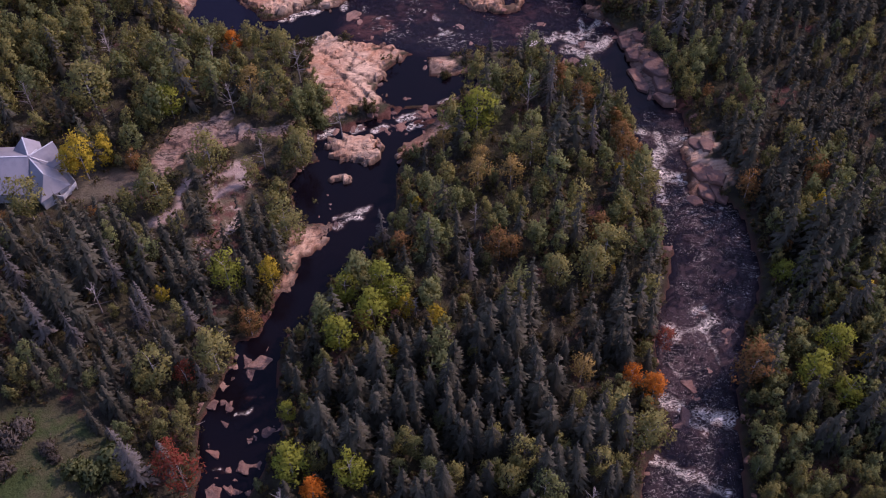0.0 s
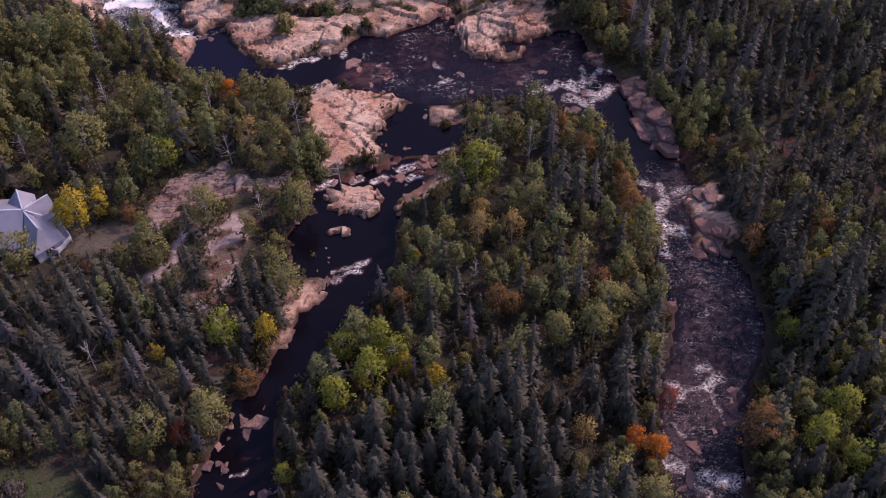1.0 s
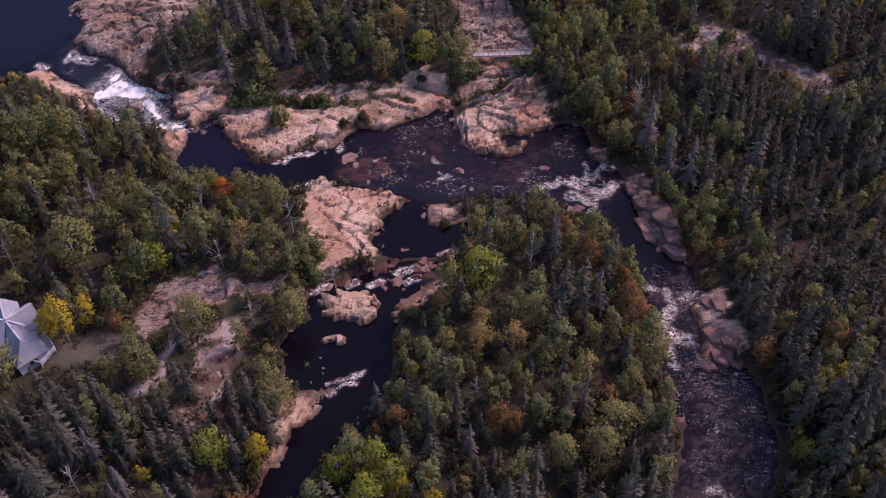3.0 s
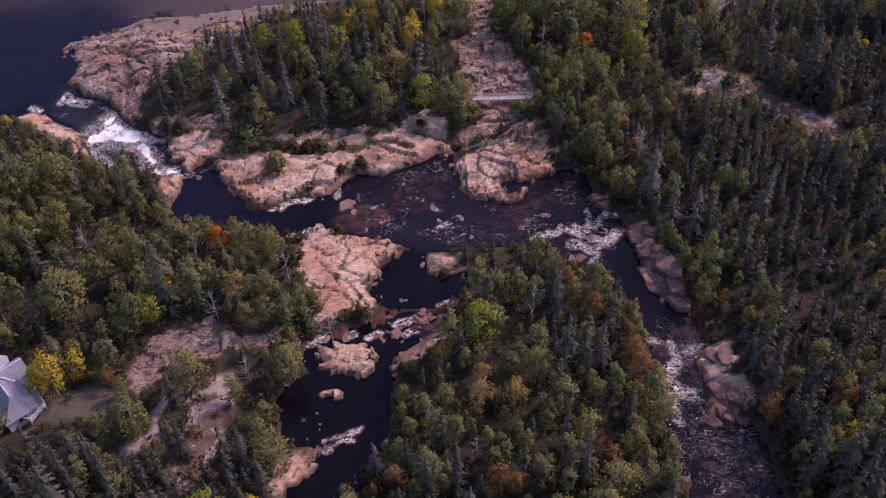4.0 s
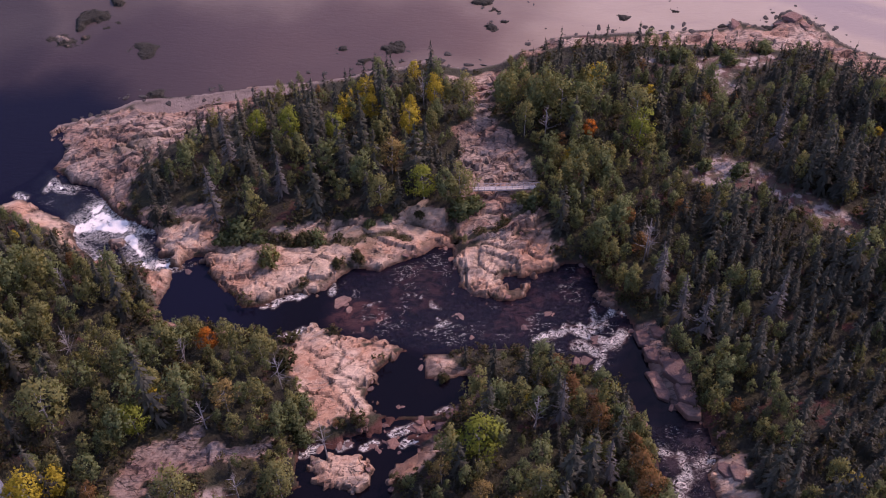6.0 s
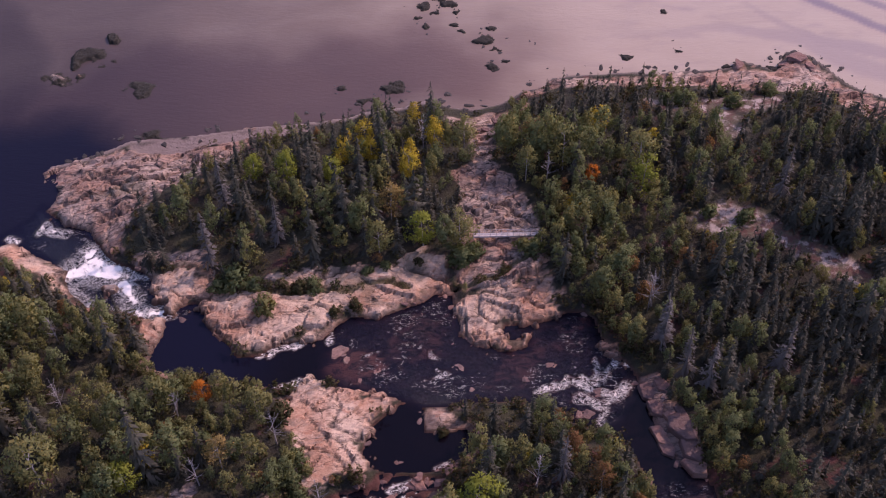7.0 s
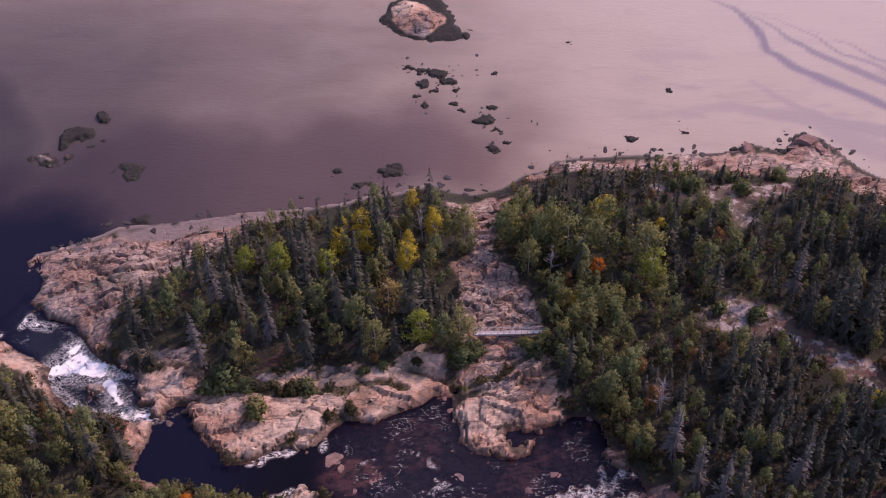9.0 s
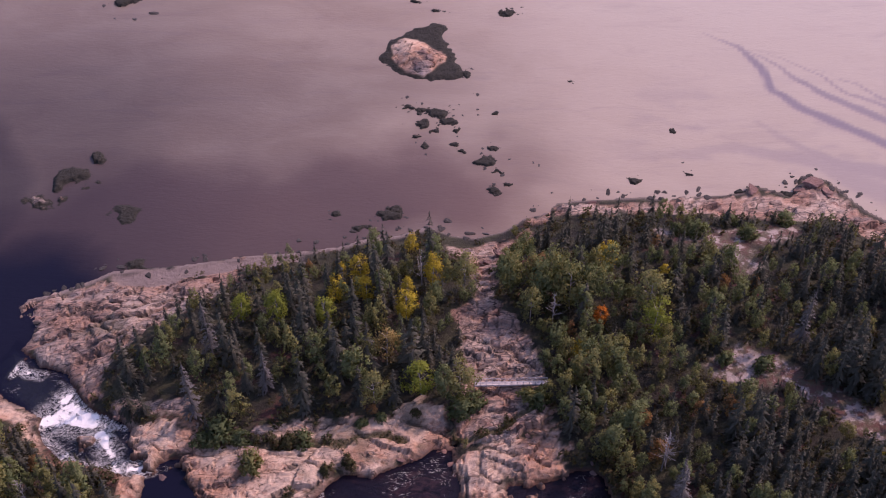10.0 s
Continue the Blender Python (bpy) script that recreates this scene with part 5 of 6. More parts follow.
def branched_trunk(h, r, spread, count, g, low=0.3):
    pieces = [cone_trunk(h * 0.86, r, 5, g.normal(0, 0.03))]
    for _ in range(count):
        z, a = h * g.uniform(low, 0.75), g.uniform(0, 6.28)
        q = spread * g.uniform(0.45, 0.9)
        pieces.append(limb((0, 0, z), (math.cos(a) * q, math.sin(a) * q, z + q * g.uniform(0.5, 1.1)), r * 0.4))
    return join(pieces)


def tree_kind(name, label, category, group, trunk, trunk_mat, crown, crown_mat):
    """One tree as a thing: an empty at its foot, with its trunk and crown."""
    ob = tagged(new(name), label, category, group)
    t = new("trunk", mesh_np("trunk", *trunk, trunk_mat))
    t.parent = ob
    if crown is not None:
        c = new("crown", mesh_np("crown", crown[0], crown[1], crown_mat, np.full(len(crown[0]), 0.5), crown[2]))
        c.parent = ob
    return ob


def planted(x, y, scale, g):
    return pose(x, y, height(x, y) - 0.1, g.normal(0, 1.2), g.normal(0, 1.2), g.uniform(0, 360)) @ Matrix.Diagonal((*scale, 1))


g = np.random.default_rng(21)
# models stand one metre tall per unit of their height: built at 12 m and scaled
SPRUCE_SHAPES = [spruce_crown(12, g.uniform(1.75, 2.35), 96, 7, g, 0.05, 0.34) for _ in range(6)]
SPRUCE_LITE = [spruce_crown(12, g.uniform(1.6, 2.2), 64, 6, g, 0.05, 0.36) for _ in range(6)]
BARE_SPRUCE = [spruce_crown(12, g.uniform(1.3, 1.7), 80, 6, g, 0.15, 0.22, 0.5) for _ in range(3)]
LEAF_SHAPES = [leaf_crown(9, g.uniform(2.3, 2.9), 58, 20, 0.200, g, g.uniform(0.03, 0.16), 0.34) for _ in range(5)]
LEAF_LITE = [leaf_crown(9, g.uniform(2.3, 2.9), 40, 16, 0.255, g, g.uniform(0.08, 0.25), 0.40) for _ in range(6)]
SPARSE = [leaf_crown(9, g.uniform(2.3, 2.8), 52, 16, 0.18, g, 0.22, 0.45) for _ in range(3)]
SHRUBS = [leaf_crown(1.8, g.uniform(0.9, 1.4), 8, 7, 0.20, g, 0.02) for _ in range(5)]
BUSHES = [leaf_crown(1.5, 1.25, 44, 15, 0.15, g, 0.0, 0.3) for _ in range(3)]

# -- where the woods stand
spots = []
pitch = 2.6
for j, yy in enumerate(np.arange(56, 262, pitch)):
    for i, xx in enumerate(np.arange(-112, 112, pitch)):
        spots.append((xx + (j % 2) * pitch / 2, yy))
spots = np.array(spots) + rng.uniform(-1.2, 1.2, (len(spots), 2))
spots = np.concatenate([spots, np.stack([rng.uniform(46, 82, 420), rng.uniform(58, 116, 420)], -1)])
spots = spots[np.abs(spots[:, 0]) < 0.40 * np.hypot(np.maximum(spots[:, 1], 60), 165) + 12]
px, py = spots.T
rock_at, river_at, land_at = sample(np.maximum(g_cover["rock"], g_cover["trail"]), px, py), sample(g_river, px, py), sample(g_land, px, py)
open_at = np.maximum(sample(g_cover["grass"], px, py), sample(g_yard, px, py))
heath_at = sample(g_cover["heath"], px, py)
clump = fbm(px, py, 0.06, 3, 33)
house_at = np.hypot(px + 72, py - 129) < 10.5
ok = (rock_at < 0.25) & (sample(g_cover["sand"], px, py) < 0.25) & (river_at < -1.3) & (land_at > 3.5) & (open_at < 0.35) & (rng.random(len(px)) > heath_at * 0.93) & ~house_at
spruce_slope = (px > 52) & (py > 150)
thick = np.where(spruce_slope | ((px > 30) & (river_at > -14)), 0.95, np.clip(0.66 + 0.22 * (py < 150) * (px > -27) + 0.2 * (py < 115) + 1.4 * clump, 0.3, 0.95))
ok &= rng.random(len(px)) < thick
px, py, clump, river_at, land_at = px[ok], py[ok], clump[ok], river_at[ok], land_at[ok]


def leafy_share(x, y):
    """Share of broadleaved trees, stretch by stretch."""
    island = (x > -27) & (x < 45) & (y < 160)
    left = (x <= -27 + 0.25 * np.maximum(y - 110, 0)) & (y < 180)
    share = np.full(x.shape, 0.5)
    share = np.where(island, np.interp(y, [60, 98, 112, 125, 140, 150], [0.2, 0.3, 0.65, 0.8, 0.8, 0.6]), share)
    share = np.where(left, np.interp(y, [70, 85, 95, 118, 128, 150], [0.6, 0.5, 0.15, 0.2, 0.8, 0.92]), share)
    right = (x > 44 - 0.24 * np.maximum(y - 125, 0)) & (y < 192)
    share = np.where(right, np.interp(y, [70, 95, 115, 135], [0.97, 0.92, 0.6, 0.22]), share)
    north = y >= 190
    point = (x > 22) & (y > 232 - 0.1 * (x - 22))
    share = np.where(point, 0.15, share)
    north &= ~point
    return np.where(north, np.where(x < 8, 0.45, np.interp(x, [20, 50, 66], [0.9, 0.75, 0.2])), share)


share = leafy_share(px, py) + 1.1 * clump
share = np.where((px > 18) & (py > 140) & (py < 206) & (river_at > -11), 0.8, share)
leafy = rng.random(len(px)) < share
tall = np.clip(1.0 + 1.3 * fbm(px, py, 0.09, 3, 37), 0.55, 1.4) * rng.choice([0.5, 0.75, 0.9, 1.0, 1.1, 1.2], len(px)) * rng.uniform(0.85, 1.15, len(px))
tall *= np.where((px > 46) & (py < 112) & leafy, 0.62, 1.0)
tall *= np.interp(land_at, [3, 25], [0.62, 1.0]) * np.where((px > 36) & (py > 112), 0.80, 1.0)

# a tree that would stand before open rock or water, as seen from the south, stays low
way_x, way_y = px / np.hypot(px, py - 40), (py - 40) / np.hypot(px, py - 40)
clear = np.full(len(px), 30.0)
for reach in np.arange(12.0, 0.2, -0.6):
    clear = np.where(sample(g_seen, px + way_x * reach, py + way_y * reach) > 0.4, reach, clear)
most = (clear + 0.9) / 0.80
real = np.where(leafy, 9 * 1.0, 12) * tall
tall *= np.minimum(1.0, most / real)
fits = most > 2.6
bushy = ~fits & (sample(g_cover["heath"], px, py) < 0.3)
low_x, low_y, low_most = px[bushy], py[bushy], most[bushy]
px, py, clump, river_at, land_at, leafy, tall = px[fits], py[fits], clump[fits], river_at[fits], land_at[fits], leafy[fits], tall[fits]

named = []


def grove(places, colour, label, category="tree", shapes=LEAF_SHAPES, bark=PALE_BARK, slim=1.0):
    """Single trees that stand out by their colour."""
    for n, (x, y, h) in enumerate(places):
        named.append((x, y))
        if n < 3:
            shape = shapes[n % len(shapes)]
            proto = tree_kind("broadleaf_tree", label, category, "broadleaved trees along the river", branched_trunk(9, 0.13, 1.7, 6, g), bark, shape, LEAF[colour])
            protos = protos + [proto] if n else [proto]
            ob = proto
            ob.matrix_basis = planted(x, y, (h / 9 * slim, h / 9 * slim, h / 9), g)
        else:
            s = h / 9
            ob = copy_thing(protos[n % 3], Matrix())
            ob.matrix_basis = planted(x, y, (s * slim * g.uniform(0.9, 1.1), s * slim * g.uniform(0.9, 1.1), s), g)


grove(ORANGE_TREES, "orange", "small maple in bright orange autumn leaf on the bank")
grove(RED_TREES, "red", "maple in dull red autumn leaf among spruces", shapes=SPARSE)
grove(RUST_TREES, "rust", "broadleaved tree turning rusty red at the forest edge")
grove(GOLD_TREES, "gold", "slender birch in golden yellow autumn leaf", slim=0.8)
grove(LIME_TREES, "lime", "rounded birch with bright yellow-green leaves")
grove(OLIVE_TREES, "olive", "broadleaved tree with olive leaves turning yellow")
grove(TAN_TREES, "tan", "thin pale-stemmed birch with sparse tan leaves", shapes=SPARSE, slim=0.85)

stems = [k for k in rng.permutation(len(px)) if leafy[k] and px[k] < 10 and py[k] < 190][:11]
for n, (x, y, h) in enumerate(SNAGS + tuple((px[k], py[k], rng.uniform(6.5, 10.5)) for k in stems)):
    named.append((x, y))
    pieces = [cone_trunk(h, 0.14, 5, g.normal(0, 0.03))]
    for _ in range(26):
        z, a = h * g.uniform(0.25, 0.95), g.uniform(0, 6.28)
        q = 0.30 * h * (1.1 - z / h) * g.uniform(0.6, 1.2)
        pieces.append(limb((0, 0, z), (math.cos(a) * q, math.sin(a) * q, z + q * g.uniform(0.4, 1.0)), 0.055))
    snag = new("dead_tree", mesh_np("dead_tree", *join(pieces), DEAD_WOOD))
    snag.matrix_basis = planted(x, y, (1, 1, 1), g)
    tagged(snag, "bare dead tree with bleached grey branches", "dead tree", "dead trees in the woods")

grey_protos = [tree_kind("spruce_tree", "dying spruce with grey lichen-hung boughs", "spruce", "grey dying spruces", cone_trunk(12.2, 0.16), BARK, s, GREY_NEEDLES) for s in BARE_SPRUCE]
for n, (x, y, h) in enumerate(GREY_SPRUCES):
    named.append((x, y))
    ob = grey_protos[n] if n < 3 else copy_thing(grey_protos[n % 3], Matrix())
    ob.matrix_basis = planted(x, y, (h / 12 * 1.05, h / 12 * 1.05, h / 12), g)

near_named = np.min([np.hypot(px - a, py - b) for a, b in named], axis=0) < 2.1
for a, b in named:
    # neighbours to the south of a single tree stay lower than it
    ahead, aside = (a - px) * way_x[fits] + (b - py) * way_y[fits], np.abs((a - px) * way_y[fits] - (b - py) * way_x[fits])
    before = (aside < 2.6) & (ahead > 0) & (ahead < 9)
    tall = np.where(before, np.minimum(tall, (0.25 + 0.07 * ahead) * np.where(leafy, 1.3, 1.0)), tall)
px, py, leafy, tall, clump = px[~near_named], py[~near_named], leafy[~near_named], tall[~near_named], clump[~near_named]
order = np.argsort(py + 0.25 * np.abs(px))
spruce_ids = [k for k in order if not leafy[k]]
leafy_ids = [k for k in order if leafy[k]]

spruce_protos = [tree_kind("spruce_tree", "dark green spruce with a narrow pointed crown", "spruce", "spruces of the woods", cone_trunk(12.2, 0.17), BARK, s, NEEDLES) for s in SPRUCE_SHAPES]
for n, k in enumerate(spruce_ids[:300]):
    s = tall[k] * 0.94
    ob = spruce_protos[n] if n < 6 else copy_thing(spruce_protos[n % 6], Matrix())
    ob.matrix_basis = planted(px[k], py[k], (s * g.uniform(0.85, 1.15), s * g.uniform(0.85, 1.15), s), g)
leaf_protos = [tree_kind("broadleaf_tree", "young broadleaved tree with green leaves in mixed woods", "tree", "green trees of the woods", branched_trunk(9, 0.12, 1.7, 5, g), BARK if i % 2 else PALE_BARK, s, LEAF["green" if i not in (1, 3) else "olive"]) for i, s in enumerate(LEAF_SHAPES)]
for n, k in enumerate(leafy_ids[:210]):
    s = tall[k] * 1.0
    ob = leaf_protos[n] if n < 5 else copy_thing(leaf_protos[n % 5], Matrix())
    ob.matrix_basis = planted(px[k], py[k], (s * g.uniform(0.62, 0.84), s * g.uniform(0.62, 0.84), s), g)


def wood(name, ids, shapes, base, material, label, tint_of, widen=1.0):
    """Many trees joined into one mesh, each with its own turn, size and tint."""
    vs, fs, ts, ns, n = [], [], [], [], 0
    for k in ids:
        v, f, nn = shapes[int(rng.integers(len(shapes)))]
        a, s = rng.uniform(0, 6.28), tall[k] * base
        wide = s * widen * rng.uniform(0.85, 1.15)
        c, d = math.cos(a), math.sin(a)
        z0 = height(px[k], py[k]) - 0.1
        vs.append(np.stack([(v[:, 0] * c - v[:, 1] * d) * wide + px[k], (v[:, 0] * d + v[:, 1] * c) * wide + py[k], v[:, 2] * s + z0], -1))
        ns.append(np.stack([nn[:, 0] * c - nn[:, 1] * d, nn[:, 0] * d + nn[:, 1] * c, nn[:, 2]], -1))
        fs.append(f + n)
        ts.append(np.full(len(v), tint_of(k)))
        n += len(v)
    ob = new(name, mesh_np(name, np.concatenate(vs), np.concatenate(fs), material, np.concatenate(ts), np.concatenate(ns)))
    return tagged(ob, label, "woods", kind="stuff")


rest = leafy_ids[210:]
# the west bank is olive and yellowing, the island and the east bank greener
hue = {k: float(np.interp(rng.random(), [0, 0.34, 0.955, 1], [0, 0.58, 0.92, 1]) if px[k] < -22 and py[k] < 190 else rng.random() ** 1.15) for k in rest}
wood("spruce_woods", spruce_ids[300:], SPRUCE_LITE, 1.0, NEEDLES, "dense dark spruce woods on the river banks", lambda k: rng.random(), 0.9)
wood("broadleaf_woods", [k for k in rest if hue[k] < 0.58], LEAF_LITE, 1.0, LEAF["green"], "green broadleaved woods between the spruces", lambda k: rng.random(), 0.70)
wood("olive_woods", [k for k in rest if 0.58 <= hue[k] < 0.92], LEAF_LITE, 1.0, LEAF["olive"], "olive broadleaved woods turning yellow", lambda k: rng.random(), 0.68)
wood("rusty_woods", [k for k in rest if 0.92 <= hue[k] < 0.97], LEAF_LITE, 0.7, LEAF["rust"], "scattered rusty autumn trees", lambda k: rng.random())
wood("golden_woods", [k for k in rest if hue[k] >= 0.97], LEAF_LITE, 0.72, LEAF["gold"], "scattered golden autumn birches", lambda k: rng.random())

# -- undergrowth
n_shrub = 3900
qx, qy = rng.uniform(-112, 112, n_shrub * 5), rng.uniform(58, 258, n_shrub * 5)
fit_in = (np.abs(qx) < 0.40 * np.hypot(qy, 165) + 8) & (sample(g_river, qx, qy) < -0.6) & (sample(g_land, qx, qy) > 2.5)
fit_in &= (sample(np.maximum(g_cover["rock"], g_cover["trail"]), qx, qy) < 0.3) | (sample(g_cover["moss"], qx, qy) > 0.6)
fit_in &= (sample(g_cover["grass"], qx, qy) < 0.3) | (rng.random(len(qx)) < 0.10)
fit_in &= rng.random(len(qx)) > np.where(qy > 180, 0.92, 0.12) * smooth(sample(g_cover["heath"], qx, qy), 0.2, 0.6)
fit_in &= (np.hypot(qx + 72, qy - 129) > 9.5) & (sample(g_cover["sand"], qx, qy) < 0.25)
bank = sample(g_river, qx, qy)
keep_q = np.concatenate([np.flatnonzero(fit_in)[:n_shrub], np.flatnonzero(fit_in & (sample(g_cover["moss"], qx, qy) > 0.6)), np.flatnonzero(fit_in & (bank > -3.2))[:900]])
first = len(px)
px, py = np.concatenate([px, qx[keep_q], low_x]), np.concatenate([py, qy[keep_q], low_y])
tall = np.concatenate([tall, rng.uniform(0.6, 1.5, len(keep_q)), np.clip(low_most / 1.8, 0.6, 1.5) * rng.uniform(0.7, 1.1, len(low_x))])
wood("undergrowth", range(first, len(px)), SHRUBS, 1.0, LEAF["shrub"], "low brown and green bushes under the trees", lambda k: rng.random())

# -- single bushes on the open rock
for places, colour, words in ((GREEN_BUSHES, "green", "dense dark green bush in a cleft of the rock"), (OLIVE_BUSHES, "olive", "round olive-yellow bush on bare rock"), (SHRUB_BUSHES, "shrub", "low brownish bush on bare rock"), (BRUSH_BUSHES, "brush", "leafless grey-brown brush at the edge of the clearing")):
    for n, (x, y, r) in enumerate(places):
        v, f, nn = BUSHES[n % 3]
        ob = new("bush", mesh_np("bush", v, f, LEAF[colour], np.full(len(v), 0.35), nn))
        ob.matrix_basis = planted(x, y, (r / 1.25, r / 1.25 * g.uniform(0.75, 1.1), r / 1.35), g)
        tagged(ob, words, "bush", "bushes on the rocks")

# ---- boulders ----


def boulder_mesh(name, seed, material, flat=0.27, fine=2):
    """A block with planed faces and blunt edges; finer ones have ledges and clefts too."""
    bm = bmesh.new()
    bmesh.ops.create_icosphere(bm, subdivisions=fine, radius=0.62)
    r = np.random.default_rng(seed)
    cuts = r.normal(0, 1, (11, 3))
    cuts[:6, 2] *= 0.25
    cuts /= np.linalg.norm(cuts, axis=1)[:, None]
    depth = r.uniform(0.24, 0.5, 11)
    cuts[10], depth[10] = (r.normal(0, 0.12), r.normal(0, 0.12), 0.98), 0.36
    for v in bm.verts:
        p = np.array(v.co)
        for c, d in zip(cuts, depth):
            over = p @ c - d
            if over > 0:
                p = p - c * over
        p = p * (1 + 0.07 * noise.noise(Vector(p * 5) + Vector((seed, 0, 0))))
        if fine > 2:
            q = Vector(p * 3.2) + Vector((seed, 5, 0))
            p = p * (1 + 0.22 * noise.noise(q) - 0.16 * max(0.0, 0.35 - abs(noise.noise(q * 0.8 + Vector((9, 0, 0))) * 4)) + 0.05 * noise.noise(q * 3))
            p[2] += 0.07 * math.floor(noise.noise(q * 0.7) * 5) / 5
        v.co = Vector((p[0] * 1.25, p[1] * 0.95, p[2] * flat * 1.6))
    mesh = bpy.data.meshes.new(name)
    bm.to_mesh(mesh)
    bm.free()
    mesh.materials.append(material)
    return mesh


STONES = [boulder_mesh("boulder", 3 + i, BOULDER) for i in range(10)]
LEDGES = [boulder_mesh("boulder", 60 + i, BOULDER, 0.27, 4 if i < 3 else 3) for i in range(7)]
DARK_STONES = [boulder_mesh("sea_rock", 30 + i, WEED_ROCK, 0.22) for i in range(6)]


def lay_stone(x, y, size, z, meshes, name, label, category, group, sink=0.18):
    ob = new(name, meshes[int(rng.integers(len(meshes)))])
    ob.matrix_basis = pose(x, y, z + size * sink - size * 0.1, rng.uniform(-10, 10), rng.uniform(-10, 10), rng.uniform(0, 360)) @ Matrix.Diagonal((size, size * rng.uniform(0.75, 1.1), size * rng.uniform(0.8, 1.15), 1))
    return tagged(ob, label, category, group)


def outcrop(x, y, s, low):
    """Low bedrock breaking through the river: a main block and the pieces split from it."""
    for k in range(3 if s > 2.3 else 2):
        a, q = rng.uniform(0, 6.28), (0.0 if k == 0 else s * rng.uniform(0.28, 0.52))
        size = s * (rng.uniform(0.62, 0.8) if k == 0 else rng.uniform(0.3, 0.55))
        px_, py_ = x + math.cos(a) * q * 1.2, y + math.sin(a) * q * 0.8
        lay_stone(px_, py_, size, max(height(px_, py_), float(water_level(px_, py_)) - 0.2), LEDGES, "boulder", "low broken block of reddish granite in the river", "boulder", "boulders in the river", low)


for x, y, s in BOULDERS + MORE_BOULDERS:
    outcrop(x, y, s * 1.1, 0.04 if (-25 < x < -13 and 122 < y < 130) or x > 34 else 0.07)


def slab_mesh(seed):
    """A block split from the bedrock: a flat, tilted top, steep broken sides, blunt edges."""
    r = np.random.default_rng(seed)
    count = int(r.integers(5, 8))
    a = np.sort(np.arange(count) * 6.28 / count + r.uniform(-0.35, 0.35, count))
    q = r.uniform(0.46, 0.62, count)
    lift = r.normal(0, 0.10, 2)
    bm = bmesh.new()
    for grow, z in ((1.0, 0.34), (1.14, 0.0), (1.1, -0.5)):
        for b, d in zip(a, q):
            x, y = 1.3 * math.cos(b) * d * grow, 0.85 * math.sin(b) * d * grow
            bm.verts.new((x, y, z + (lift[0] * x + lift[1] * y if z > 0 else 0)))
    bmesh.ops.convex_hull(bm, input=bm.verts)
    bmesh.ops.dissolve_limit(bm, angle_limit=0.05, verts=bm.verts, edges=bm.edges)
    bmesh.ops.bevel(bm, geom=bm.edges[:], offset=0.03, segments=1, affect="EDGES")
    mesh = bpy.data.meshes.new("boulder")
    bm.to_mesh(mesh)
    bm.free()
    mesh.materials.append(BOULDER)
    return mesh


SPLIT = [slab_mesh(200 + i) for i in range(6)]
for n, (x, y, s) in enumerate(SLABS):
    ob = new("boulder", SPLIT[n % 6])
    ob.matrix_basis = pose(x, y, max(height(x, y), float(water_level(x, y))) + 0.05, rng.uniform(-5, 5), rng.uniform(-5, 5), -58 + rng.uniform(-18, 18)) @ Matrix.Diagonal((s, s, s * (0.5 if y > 142 else 0.3), 1))
    tagged(ob, "angular grey-pink granite slab split from the river bank", "boulder", "slabs along the bank")

for x, y, s in SHORE_BLOCKS:
    lay_stone(x, y, s, max(height(x, y), 0.0), LEDGES, "boulder", "weathered brown granite block on the sea shore", "boulder", "blocks on the shore", 0.25)

n = 0
while n < 110:
    x, y = rng.uniform(-60, 56), rng.uniform(62, 200)
    d, r = float(sample(g_river, x, y)), float(sample(g_cover["rock"], x, y))
    mid = -26 < x < 4 and 138 < y < 152
    run = -20 < x < 24 and 158 < y < 184
    if (-1.6 < d < 0.9 and rng.random() < 0.5 and r < 0.8) or (d > 0 and mid and rng.random() < 0.55) or (d > 0 and run and rng.random() < 0.05):
        s = rng.uniform(0.5, 1.5) * (1.25 if mid else 1.0)
        lay_stone(x, y, s, max(height(x, y), float(water_level(x, y)) - 0.2), STONES, "boulder", "rounded pink-grey granite stone at the water's edge", "boulder", "stones along the banks")
        n += 1
for x, y, s in SEA_ROCKS + FLAT_ROCKS:
    if s <= 1.3 or height(x, y) >= 0.15:
        lay_stone(x, y, s * 0.9, max(height(x, y), -0.12), DARK_STONES, "sea_rock", "dark seaweed-covered rock on the tidal flat", "rock", "rocks on the flats", 0.12)
    for _ in range(int(s * 1.2)):
        a, q = rng.uniform(0, 6.28), s * rng.uniform(0.7, 1.5)
        lay_stone(x + math.cos(a) * q * 1.3, y + math.sin(a) * q, s * rng.uniform(0.15, 0.4), max(height(x, y), -0.08), DARK_STONES, "sea_rock", "small dark rock on the tidal flat", "rock", "rocks on the flats", 0.12)

n = 0
while n < 110:
    x, y = rng.uniform(-80, 108), rng.uniform(205, 264)
    d = float(sample(g_land, x, y))
    if -3.5 < d < 1.2 and float(sample(g_river, x, y)) < -4:
        lay_stone(x, y, rng.uniform(0.5, 1.7), max(height(x, y), -0.1), DARK_STONES, "sea_rock", "small weed-dark rock along the shore", "rock", "rocks along the shore", 0.14)
        n += 1

